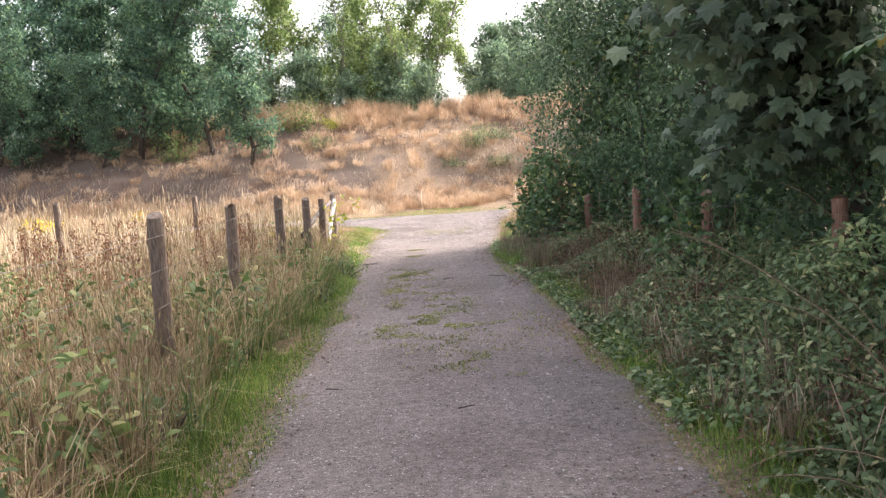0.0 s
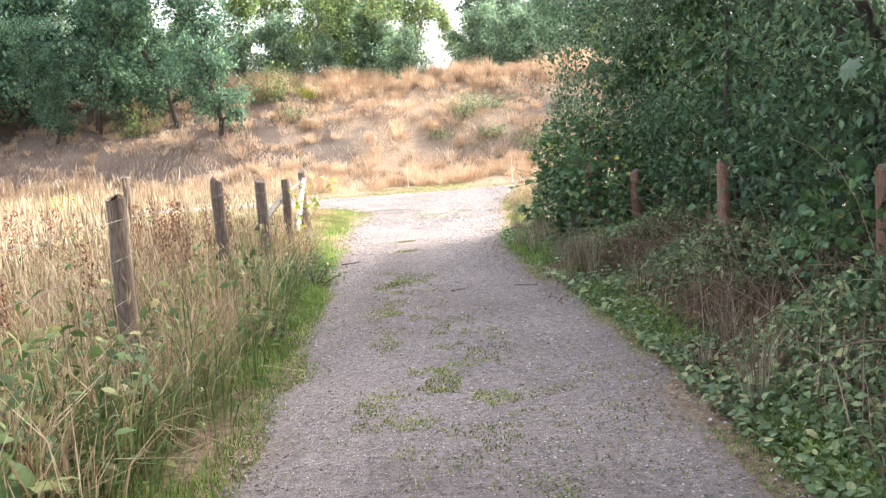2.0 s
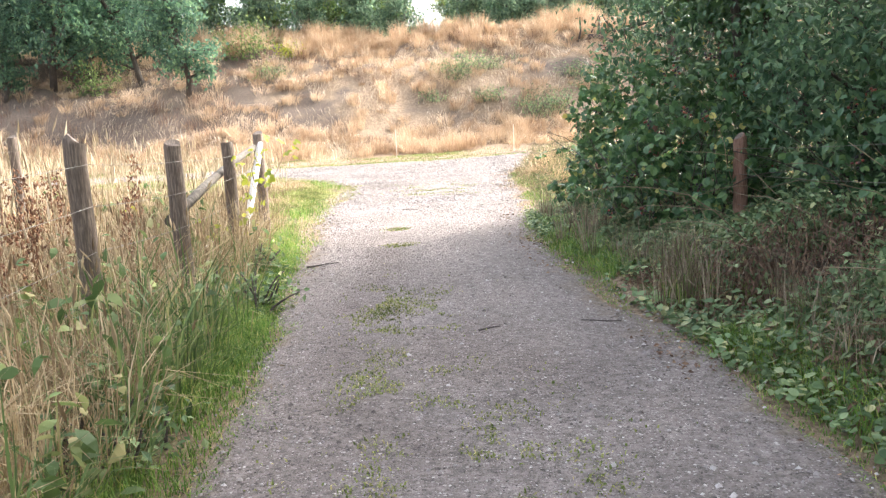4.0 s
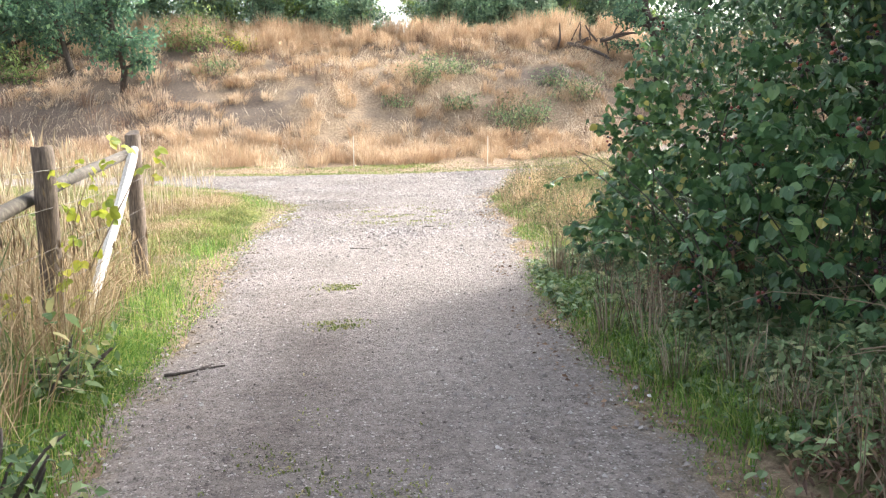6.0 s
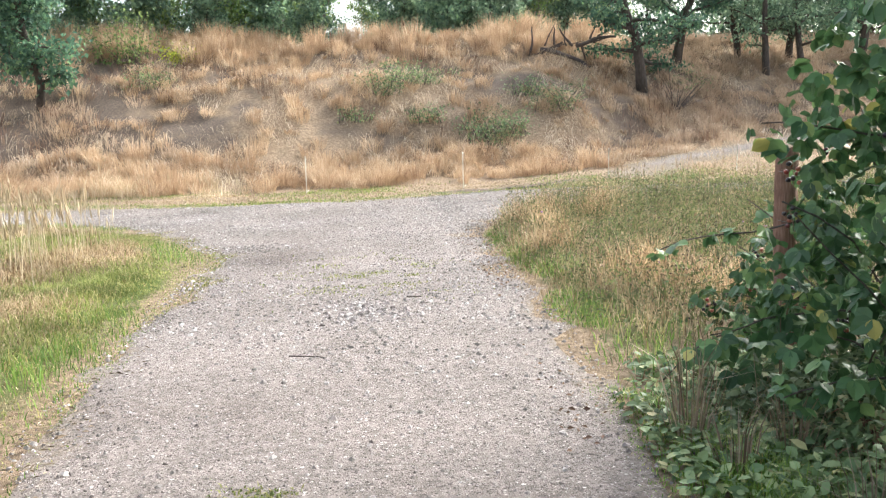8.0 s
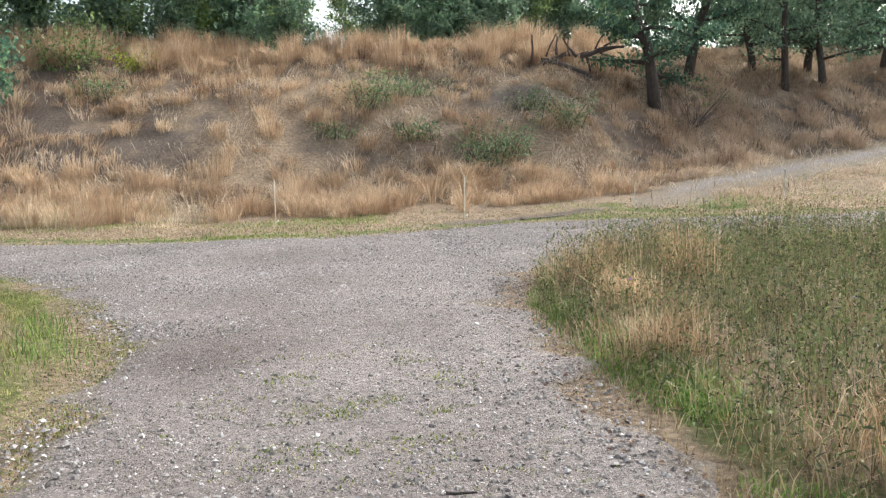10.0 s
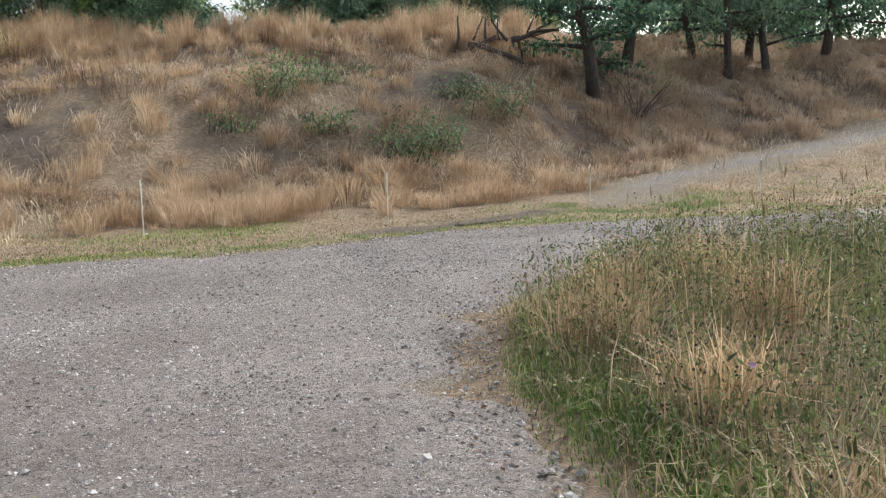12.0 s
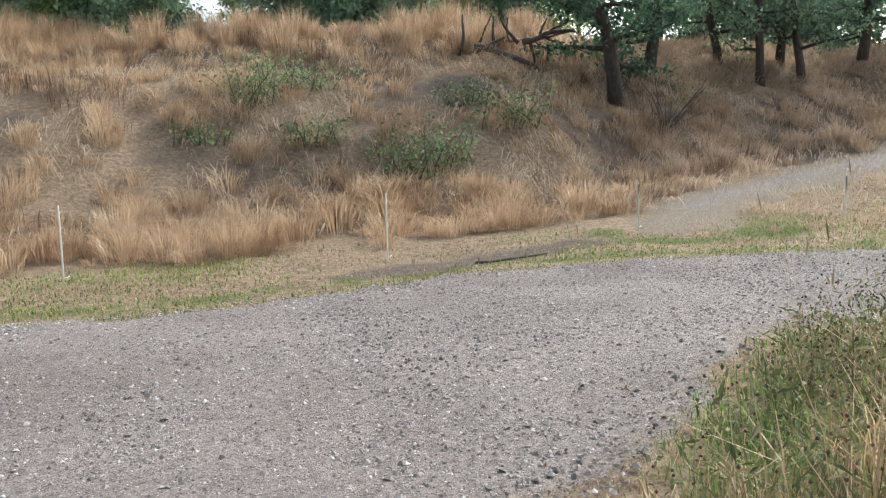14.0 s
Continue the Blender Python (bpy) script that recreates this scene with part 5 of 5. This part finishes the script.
cp = spread(38000, 0.5, 2.2, 3, 20.5, lambda x, y: (x - right_edge(y) > 0.08) * (x - right_edge(y) < np.interp(y, [11, 14, 19], [0.9, 1.3, 1.3])) * smooth(0.3, 0.5, vnoise(x, y, 0.6, 68)))
cp[:, 2] += rng.uniform(0.02, 0.1, len(cp))
stuff("ground_ivy", *leafage(ROUND, cp, 0.045, 0.0, 0.35), NETTLE, "low round-leaved creeping plants at the track edge", "undergrowth")
sp2 = spread(2600, 1.0, 2.8, 3, 20.3, lambda x, y: (x - right_edge(y) > 0.4) * (0.3 + 0.7 * vnoise(x, y, 0.8, 69)) * np.interp(y, [11, 14], [0.8, 0.25]))
sv, sv2 = [grass(sp2, 0.4, 1.0, 0.006, 0.5)], []
tp, draw, az = tufts(150, 40, 0.6, 2.2, 4, 20.3, lambda x, y: (x - right_edge(y) > 0.25) * (x - right_edge(y) < 0.9) * 0.8, 0.07)
sv.append(grass(tp, 0, 0.5 * (0.5 + 0.7 * draw), 0.006, 0.4, az))
for cx, cy, h in ((0.98, 14.6, 0.42), (1.15, 15.1, 0.5), (1.3, 15.5, 0.45), (1.05, 15.8, 0.3), (1.35, 16.2, 0.4), (1.45, 13.6, 0.45), (1.3, 12.9, 0.35), (1.5, 10.4, 0.4), (1.35, 8.2, 0.35), (1.45, 6.4, 0.4), (1.3, 5.2, 0.35)):
    q = np.stack([rng.normal(cx, 0.07, 110), rng.normal(cy, 0.09, 110), np.zeros(110)], -1)
    q[:, 2] = height(q[:, 0], q[:, 1]) - 0.01
    sv.append(grass(q, 0, np.full(110, h), 0.006, 0.45))
    sv2.append(grass(q + np.array([0.06, -0.05, 0]), 0, np.full(110, h * 0.7), 0.007, 0.5))
for i in range(90):
    x, y = rng.uniform(1.6, 2.7), rng.uniform(5, 17)
    z = float(height(x, y)) + rng.uniform(0.0, 0.25)
    c = bent((0, 0, 0), (-rng.uniform(0.1, 0.7), rng.normal(0, 0.6), rng.uniform(0.7, 1.0)), rng.uniform(0.9, 1.7), -0.13, 8, 500 + i)
    twig = new("dead_stem", mesh_from("dead_stem", *tube(c, np.linspace(0.0045, 0.0018, 9), 4), DEAD_STEM, True))
    twig.matrix_basis = pose(x, y, z)
    tagged(twig, "bleached dead stem arching out of the undergrowth", "stem", "dead stems in the undergrowth")
stuff("green_tufts", *join(sv2), GREEN, "green grass tufts beside the track under the hedge", "grass")
stuff("dead_stems", *join(sv), DEAD_STEM, "bleached dry grass stalks in the undergrowth", "undergrowth")

lt = spread(16000, 0.2, 3.2, 4, 30, lambda x, y: (in_road(x, y) < 0.25) * (in_road(x, y) > -0.8) * smooth(0.35, 0.7, vnoise(x, y, 0.9, 73)) * np.interp(y, [4, 12, 16, 30], [0.4, 1, 0.8, 0.5]))
lt[:, 2] += 0.036
stuff("leaf_litter", *leafage(CLUMP, lt, 0.032, 0.0, 0.25), DEAD_LEAF, "brown fallen leaves and litter at the track edge", "leaf litter")
lb = spread(9000, -3.2, -1.2, 4, 30, lambda x, y: (in_road(x, y) < 0.2) * (in_road(x, y) > -0.4) * smooth(0.4, 0.7, vnoise(x, y, 0.8, 74)))
lb[:, 2] += 0.03
stuff("straw_litter", *leafage(SLIM, lb, 0.05, 0.0, 0.2), DEAD_STEM, "bits of straw and twig at the track edge", "leaf litter")

# ---- weeds right of the junction ----
def weed_bed(x, y):
    s = -in_road(x, y)
    return smooth(0.15, 0.6, s) * (x > 0.8) * smooth(20.3, 21.5, y) * smooth(31.5, 30, y) * smooth(13, 8, x) * (0.35 + 0.8 * vnoise(x, y, 0.8, 71))


def weed_tall(x, y):
    s = -in_road(x, y)
    return np.interp(s, [0.1, 0.6, 1.2], [0.16, 0.45, 0.62]) * (0.75 + 0.45 * vnoise(x, y, 1.1, 72)) * np.interp(y, [20.5, 23, 31], [0.6, 1, 1])


wp = spread(24000, 0.8, 13, 20.3, 31.5, weed_bed)
wh = weed_tall(wp[:, 0], wp[:, 1]) * rng.uniform(0.7, 1.15, len(wp))
ws = grass(wp, 0, wh, 0.005, 0.3)
pieces = [ws]
for i in range(8):
    s = rng.uniform(0.15, 1.0, len(wp))
    q = wp + np.stack([rng.normal(0, 0.05, len(wp)), rng.normal(0, 0.05, len(wp)), s * wh], -1)
    pieces.append(leafage(SLIM if i % 2 else CLUMP, q, 0.058 if i % 2 else 0.028, 0.1, 0.8))
gp, draw, az = tufts(2800, 16, 0.8, 13, 20.3, 31.5, weed_bed, 0.09)
pieces.append(fine(gp, 0, weed_tall(gp[:, 0], gp[:, 1]) * (0.3 + 0.65 * draw), 0.007, 0.75, az + rng.normal(0, 0.9, len(gp))))
stuff("weed_bed", *join(pieces), OLIVE, "knee-high bed of yellow-green knapweed and grasses", "weeds")
tips = ws[0].reshape(-1, 5, 3)[:, 4]
k = len(tips)
heads = [scatter(SEED, tips, turns(rng.uniform(0, 6.28, k), rng.normal(0, 0.3, k), rng.normal(0, 0.3, k)), np.full(k, 0.013))]
stuff("seed_heads", *join(heads), SEED_HEAD, "dark round seed heads on the weeds", "weeds")
tp, draw, az = tufts(750, 18, 0.8, 13, 20.3, 31.5, weed_bed, 0.1)
dv = [fine(tp, 0, weed_tall(tp[:, 0], tp[:, 1]) * (0.5 + 0.65 * draw), 0.005, 0.75, az + rng.normal(0, 0.9, len(tp)))]
rust = []
for cx, cy, tall_ in ((1.5, 24.6, 0.42), (1.75, 22.6, 0.5), (1.95, 22.2, 0.45), (2.2, 21.7, 0.45), (1.9, 27.3, 0.5), (2.4, 28.0, 0.55), (2.9, 27.2, 0.6), (1.9, 26.0, 0.5), (3.4, 28.8, 0.6)):
    q = np.stack([rng.normal(cx, 0.16, 420), rng.normal(cy, 0.16, 420), np.zeros(420)], -1)
    q[:, 2] = height(q[:, 0], q[:, 1])
    rust.append(fine(q, 0, np.full(420, tall_), 0.005, 0.55, rng.uniform(0, 6.283, 420)))
stuff("rusty_grass", *join(rust), RUSSET, "rust-coloured dry grass clumps at the edge of the weeds", "grass")
pl = spread(260, 3.2, 9, 27.5, 31, lambda x, y: weed_bed(x, y))
stems = grass(pl, 0, rng.uniform(0.7, 1.05, len(pl)), 0.006, 0.12)
tips = stems[0].reshape(-1, 5, 3)[:, 4]
k = len(tips)
dv += [stems, scatter(SEED, tips - np.array([0, 0, 0.08]), turns(rng.uniform(0, 6.28, k), rng.normal(0.12, 0.15, k), rng.normal(0, 0.1, k)), np.stack([np.full(k, 0.012), np.full(k, 0.012), rng.uniform(0.1, 0.18, k)], -1))]
stuff("dry_weed_grass", *join(dv), DRY, "dry straw grass tufts among the weeds", "grass")
fp = spread(60, 1.4, 7, 21, 30, weed_bed)
fp[:, 2] += weed_tall(fp[:, 0], fp[:, 1]) * 0.9
stuff("purple_flowers", *leafage(ROUND, fp, 0.03, 0.2, 0.3), PURPLE, "small purple knapweed and thistle flowers", "flowers")

# ---- shrubs, dead wood and saplings on the bank ----
def shrub(x, y, rx, tall, leaves, seed, label, leaf_mat=NETTLE, leaf=0.1):
    r = np.random.default_rng(seed)
    base = thing("shrub", x, y, float(height(x, y)), label, "bush", "shrubs on the bank")
    tb, sp_ = [], []
    for i in range(16):
        a = r.uniform(0, 6.28)
        c = bent((r.normal(0, rx * 0.35), r.normal(0, rx * 0.35), -0.05), (np.cos(a) * 0.5, np.sin(a) * 0.5, 1), tall * r.uniform(0.6, 1.15), -0.02, 5, seed * 20 + i)
        tb.append(tube(c, np.linspace(0.012, 0.005, 6), 4))
        sp_.append(c[1:])
    for t in tb:
        part("stem", mesh_from("stem", *t, DEAD_WOOD, True), base)
    sp_ = np.concatenate(sp_)
    q = sp_[r.integers(0, len(sp_), leaves)] + r.normal(0, 1, (leaves, 3)) * np.array([rx * 0.22, rx * 0.22, tall * 0.12])
    q[:, 2] = np.maximum(q[:, 2], 0.03)
    part("foliage", mesh_from("foliage", *leafage(CLUMP, q, leaf, -0.3, 0.5), leaf_mat), base)
    return base


for x, y, rx, tall, leaves, seed in ((1.15, 45.7, 0.7, 1.25, 700, 201), (1.9, 46.6, 0.9, 0.9, 600, 202), (4.2, 43.0, 0.9, 1.2, 900, 203), (4.9, 43.4, 0.9, 0.9, 600, 204), (6.7, 44.5, 0.9, 1.2, 700, 205),
                                     (2.4, 44.0, 0.9, 0.6, 500, 206), (-6.9, 46.8, 0.8, 0.8, 450, 207), (3.0, 47.2, 0.8, 0.6, 350, 208), (0.2, 44.4, 0.8, 0.5, 300, 209), (5.8, 45.5, 0.8, 0.7, 350, 210)):
    shrub(x, y, rx, tall, leaves, seed, "low green bramble shrub on the dry bank")
shrub(-8.2, 49.8, 1.0, 1.9, 900, 211, "shrub with leafy stems beneath the trees", LIGHT_LEAF, 0.14)
shrub(-6.6, 50.6, 0.9, 0.8, 500, 212, "low yellowing shrub on the bank", YELLOW_LEAF, 0.13)
shrub(-14.5, 46.5, 0.8, 1.6, 700, 213, "young light green sapling under dark trees", LIGHT_LEAF, 0.15)

for x, y, rx, tall, seed in ((-1.95, 15.3, 0.32, 0.36, 221), (-2.0, 12.6, 0.3, 0.34, 222), (-2.15, 16.6, 0.28, 0.34, 223), (-1.95, 7.2, 0.3, 0.36, 224), (-2.6, 9.3, 0.35, 0.55, 225), (-2.9, 7.0, 0.35, 0.5, 226)):
    clump = shrub(x, y, rx, tall, 420, seed, "dark green leafy weed clump in the verge", NETTLE, 0.055)
    tagged(clump, "", "weeds", "weed clumps in the verge")
    clump.name = "weed_clump"

branch = thing("fallen_branch", 8.75, 49.7, float(height(8.75, 49.7)) + 0.15, "fallen dead tree limb with bare forked branches", "dead branch")
for i, (sx, sz, wx, wz, length, rr) in enumerate(((-1.5, 0.05, 1.0, 0.5, 1.2, 0.05), (-1.2, 0.35, 1.0, 0.1, 2.6, 0.06), (0.2, 0.45, 1.0, 0.45, 1.5, 0.06), (0.1, 0.45, -0.7, 0.9, 0.8, 0.035), (-0.7, 0.5, 0.1, 1.0, 0.6, 0.03),
                                                  (0.5, 0.55, 1.0, 0.15, 1.3, 0.03), (0.4, 0.5, 0.6, -0.7, 0.7, 0.035), (-0.5, 0.4, 0.9, 0.5, 1.2, 0.03), (0.9, 0.75, 0.3, 1.0, 0.5, 0.025), (-1.7, 0.1, 0.6, 0.9, 1.0, 0.035), (-1.0, 0.5, 0.5, 0.8, 0.8, 0.025), (1.1, 0.8, 0.9, 0.5, 0.7, 0.025), (0.9, 0.6, 0.7, -0.5, 0.6, 0.022), (-0.2, 0.45, -0.3, 0.9, 0.6, 0.02))):
    part("limb" if i < 3 else "twig", mesh_from("limb", *tube(bent((sx, rng.normal(0, 0.2), sz), (wx, 0.1, wz), length * 1.15, 0.0, 7, 300 + i), np.linspace(rr, rr * 0.4, 8) * 1.7, 6), DEAD_WOOD, True), branch)

bush = thing("bare_shrub", 12.1, 47.1, float(height(12.1, 47.1)), "nearly leafless dark shrub on the slope", "bush")
tb = []
for i in range(18):
    a = rng.uniform(0, 6.28)
    c = bent((0, 0, -0.05), (np.cos(a) * 0.7 + 0.35, np.sin(a) * 0.4, 0.8), rng.uniform(0.8, 1.9), 0.0, 5, 330 + i)
    tb.append(tube(c, np.linspace(0.018, 0.006, 6), 4))
for t in tb:
    part("stem", mesh_from("stem", *t, DEAD_WOOD, True), bush)
q = np.stack([rng.normal(0.7, 0.4, 160), rng.normal(0, 0.3, 160), rng.normal(1.15, 0.25, 160)], -1)
part("foliage", mesh_from("foliage", *leafage(CLUMP, q, 0.09), NETTLE), bush)

# ---- fences ----
def post_mesh(name, tall, radius, material, seed, sunk=0.35):
    """A round timber post with a chamfered, slightly uneven sawn top."""
    r = np.random.default_rng(seed)
    levels = np.concatenate([[-sunk], np.linspace(0, tall - 0.02, 9), [tall - 0.006, tall]])
    bow = r.normal(0, 0.006, (len(levels), 2)).cumsum(0) * 0.5
    rad = radius * np.concatenate([[1.03], np.linspace(1.03, 0.96, 9), [0.93, 0.86]]) * (1 + r.normal(0, 0.012, len(levels)))
    v, f = tube(np.concatenate([bow, levels[:, None]], 1), rad, 16)
    v[:-2, :2] += r.normal(0, radius * 0.02, (len(v) - 2, 2))
    me = mesh_from(name, v, f, material, False)
    me.materials.append(END_GRAIN)
    pick = np.zeros(len(f), np.int32)
    pick[-1::-2][:16] = 1
    me.polygons.foreach_set("material_index", pick)
    me.shade_smooth()
    me.set_sharp_from_angle(angle=0.6)
    return me


def strand(a, b, sag, seed):
    """A barbed wire strand between two points, with barbs every 12 cm."""
    a, b = np.array(a, float), np.array(b, float)
    r = np.random.default_rng(seed)
    s = np.linspace(0, 1, 9)
    p = a + (b - a) * s[:, None]
    p[:, 2] -= sag * 4 * s * (1 - s)
    bits = [tube(p, np.full(9, 0.0015), 4)]
    for q in np.arange(0.06, np.linalg.norm(b - a), 0.12) / np.linalg.norm(b - a):
        c = np.array([np.interp(q, s, p[:, j]) for j in range(3)])
        w = r.normal(0, 1, 3)
        w *= 0.013 / np.linalg.norm(w)
        bits.append(tube(np.array([c - w, c + w]), np.full(2, 0.0014), 3))
    return join(bits)


def wire_fence(label, spots, radius, material, heights, side, seed, group=""):
    ob = thing("wire_fence", *spots[0][:2], 0, label, "fence", group)
    ox, oy = spots[0][:2]
    for i, (x, y, top) in enumerate(spots):
        z = float(height(x, y))
        p = part("post", post_mesh("post", top - z, radius, material, seed + i), ob)
        p.matrix_basis = pose(x - ox, y - oy, z, 0.7 * math.sin(seed + i * 2.1), 0.7 * math.sin(seed + i * 3.7), i * 77)
    for i, ((ax, ay, at), (bx, by, bt)) in enumerate(zip(spots[:-1], spots[1:])):
        for j, h in enumerate(heights):
            me = mesh_from("wire", *strand((ax - ox + side, ay - oy, h * at / spots[0][2]), (bx - ox + side, by - oy, h * bt / spots[0][2]), 0.012, seed + i * 7 + j), WIRE, True)
            part("wire", me, ob)
    return ob


LEFT_POSTS = [(-2.2, 5.6, 1.34), (-2.32, 8.42, 1.335), (-2.47, 11.07, 1.32), (-2.56, 13.97, 1.317), (-2.42, 15.35, 1.245), (-2.53, 17.55, 1.18), (-2.585, 19.6, 1.236)]
lf = wire_fence("barbed wire fence on weathered round timber posts", LEFT_POSTS, 0.062, POST_WOOD, (1.2, 0.96, 0.7, 0.46), 0.065, 600, "field fences")
o = np.array([LEFT_POSTS[0][0], LEFT_POSTS[0][1], 0])
part("brace_rail", mesh_from("brace_rail", *tube(np.array([(-2.5, 15.4, 0.68), (-2.6, 16.9, 0.82), (-2.64, 18.3, 0.96), (-2.63, 19.5, 1.07)]) - o, np.array([0.042, 0.041, 0.04, 0.038]), 12), RAIL_WOOD, True), lf, "round brace rail sloping up to the end post")
st = tube(np.array([(-2.55, 19.49, 1.12), (-2.56, 19.4, 1.02), (-2.6, 18.98, 0.55), (-2.65, 18.5, 0.05), (-2.67, 18.38, -0.12)]) - o, np.array([0.03, 0.042, 0.04, 0.036, 0.035]), 7)
part("strut", mesh_from("strut", *st, PALE_WOOD, False), lf, "bleached split timber strut leaning on the end post")
wire_fence("wire fence on red-brown posts under the hedge", [(2.75, 5.8, 1.16), (2.64, 8.5, 1.16), (2.5, 11.2, 1.15), (2.33, 13.87, 1.14), (2.1, 16.36, 1.0), (1.9, 18.4, 1.1), (1.72, 20.3, 1.18)], 0.06, RED_WOOD, (1.05, 0.8, 0.5), -0.065, 640, "field fences")
wire_fence("far field fence posts standing in the meadow", [(-5.2, 18.9, 1.36), (-6.8, 16.5, 1.4)], 0.055, POST_WOOD, (1.2,), 0.06, 660, "field fences")

# bramble shoot with yellowing leaves on the fence end
shoot = thing("bramble_shoot", -2.45, 17.6, float(height(-2.45, 17.6)), "bramble shoot with bright yellow-green leaves on the fence", "plant")
tb, sp_ = [], []
for i, (way, length, droop) in enumerate((((-0.05, -0.1, 1), 1.12, 0.0), ((-0.3, -0.2, 1), 1.25, -0.12), ((0.25, -0.2, 1), 1.3, -0.17), ((0.1, -0.35, 1), 0.9, -0.1))):
    c = bent((0.02, -0.15, -0.03), way, length, droop, 8, 680 + i)
    tb.append(tube(c, np.linspace(0.005, 0.0025, 9), 4))
    sp_.append(c[3:])
for t in tb:
    part("cane", mesh_from("cane", *t, DEAD_STEM, True), shoot)
sp_ = np.concatenate(sp_)
q = np.concatenate([sp_[rng.integers(0, len(sp_), 30)] + rng.normal(0, 0.05, (30, 3)), tb[0][0][-8:] + rng.normal(0, 0.09, (8, 3)), tb[0][0][-14:-4] + rng.normal(0, 0.1, (10, 3))])
part("foliage", mesh_from("foliage", *leafage(TRIFOLIATE, q, 0.11, -0.3, 0.4), YELLOW_LEAF), shoot)

# electric fence posts beside the cross track
def step_post(x, y, top, lean):
    z = float(height(x, y))
    ob = thing("electric_fence_post", x, y, z, "thin white plastic electric fence post in the grass", "fence post", "electric fence posts", lean * 40)
    p = np.array([(0, 0, -0.15), (0, 0, 0.3), (0, 0, 0.7), (0, 0, top - z - 0.04), (0, 0, top - z)])
    sh = part("shaft", mesh_from("shaft", *tube(p, np.array([0.008, 0.011, 0.011, 0.011, 0.007]), 8), WHITE_PLASTIC, True), ob)
    for h in (0.45, 0.62, 0.8):
        part("wire_clip", mesh_from("wire_clip", *tube(np.array([(0.008, 0, h), (0.028, 0, h + 0.004), (0.03, 0, h + 0.02)]), np.full(3, 0.0045), 5), WHITE_PLASTIC, True), sh)
    part("foot_tread", mesh_from("foot_tread", *tube(np.array([(0, 0, 0.06), (0.04, 0, 0.06), (0.065, 0, 0.075)]), np.full(3, 0.007), 5), WHITE_PLASTIC, True), sh)
    ob.matrix_basis = pose(x, y, z, 0, lean, 30)


for x, y, top, lean in ((-1.38, 36.4, 0.92, 0.5), (2.45, 37.0, 0.86, 1.0), (6.4, 37.68, 0.82, 2.0), (9.78, 37.37, 0.8, 3.0), (13.4, 37.6, 0.9, 1.0)):
    step_post(x, y, top, lean)


# sticks lying about
def stick(ax, ay, bx, by, radius, seed, label, forked=False):
    z = float(height(ax, ay)) + radius + 0.012
    ob = thing("stick", ax, ay, z, label, "stick", "sticks on the ground")
    c = bent((0, 0, 0), (bx - ax, by - ay, 0.0), math.hypot(bx - ax, by - ay), 0, 6, seed)
    c[:, 2] = height(c[:, 0] + ax, c[:, 1] + ay) + radius * 0.8 + 0.012 - z
    part("stem", mesh_from("stem", *tube(c, np.linspace(radius, radius * 0.55, 7), 6), DEAD_WOOD, True), ob)
    if forked:
        w = np.array([bx - ax, by - ay, 0]) * 0.35
        side = np.array([-w[1], w[0], 0]) * 0.6
        part("twig", mesh_from("twig", *tube(np.array([c[3], c[3] + w * 0.5 + side * 0.6, c[3] + w + side]), np.array([0.6, 0.5, 0.3]) * radius, 5), DEAD_WOOD, True), ob)


stick(3.34, 35.95, 4.4, 36.28, 0.02, 701, "long dark stick lying at the grass edge")
stick(-1.75, 16.9, -1.45, 17.02, 0.009, 702, "crooked brown stick on the verge", True)
stick(0.75, 19.25, 1.05, 19.42, 0.008, 703, "brown twig at the track edge", True)
stick(-0.35, 14.2, -0.22, 14.3, 0.008, 704, "short broken twig on the gravel")
stick(-0.95, 21.2, -0.72, 21.15, 0.007, 705, "short broken twig on the gravel")
stick(-0.1, 22.9, 0.02, 22.86, 0.009, 706, "short broken twig on the gravel")
stick(0.3, 14.3, 0.55, 14.32, 0.006, 707, "thin twig on the gravel")
stick(-1.15, 8.3, -1.05, 8.27, 0.008, 708, "short broken twig on the gravel")
stick(-0.2, 7.6, -0.1, 7.66, 0.007, 709, "short broken twig on the gravel")
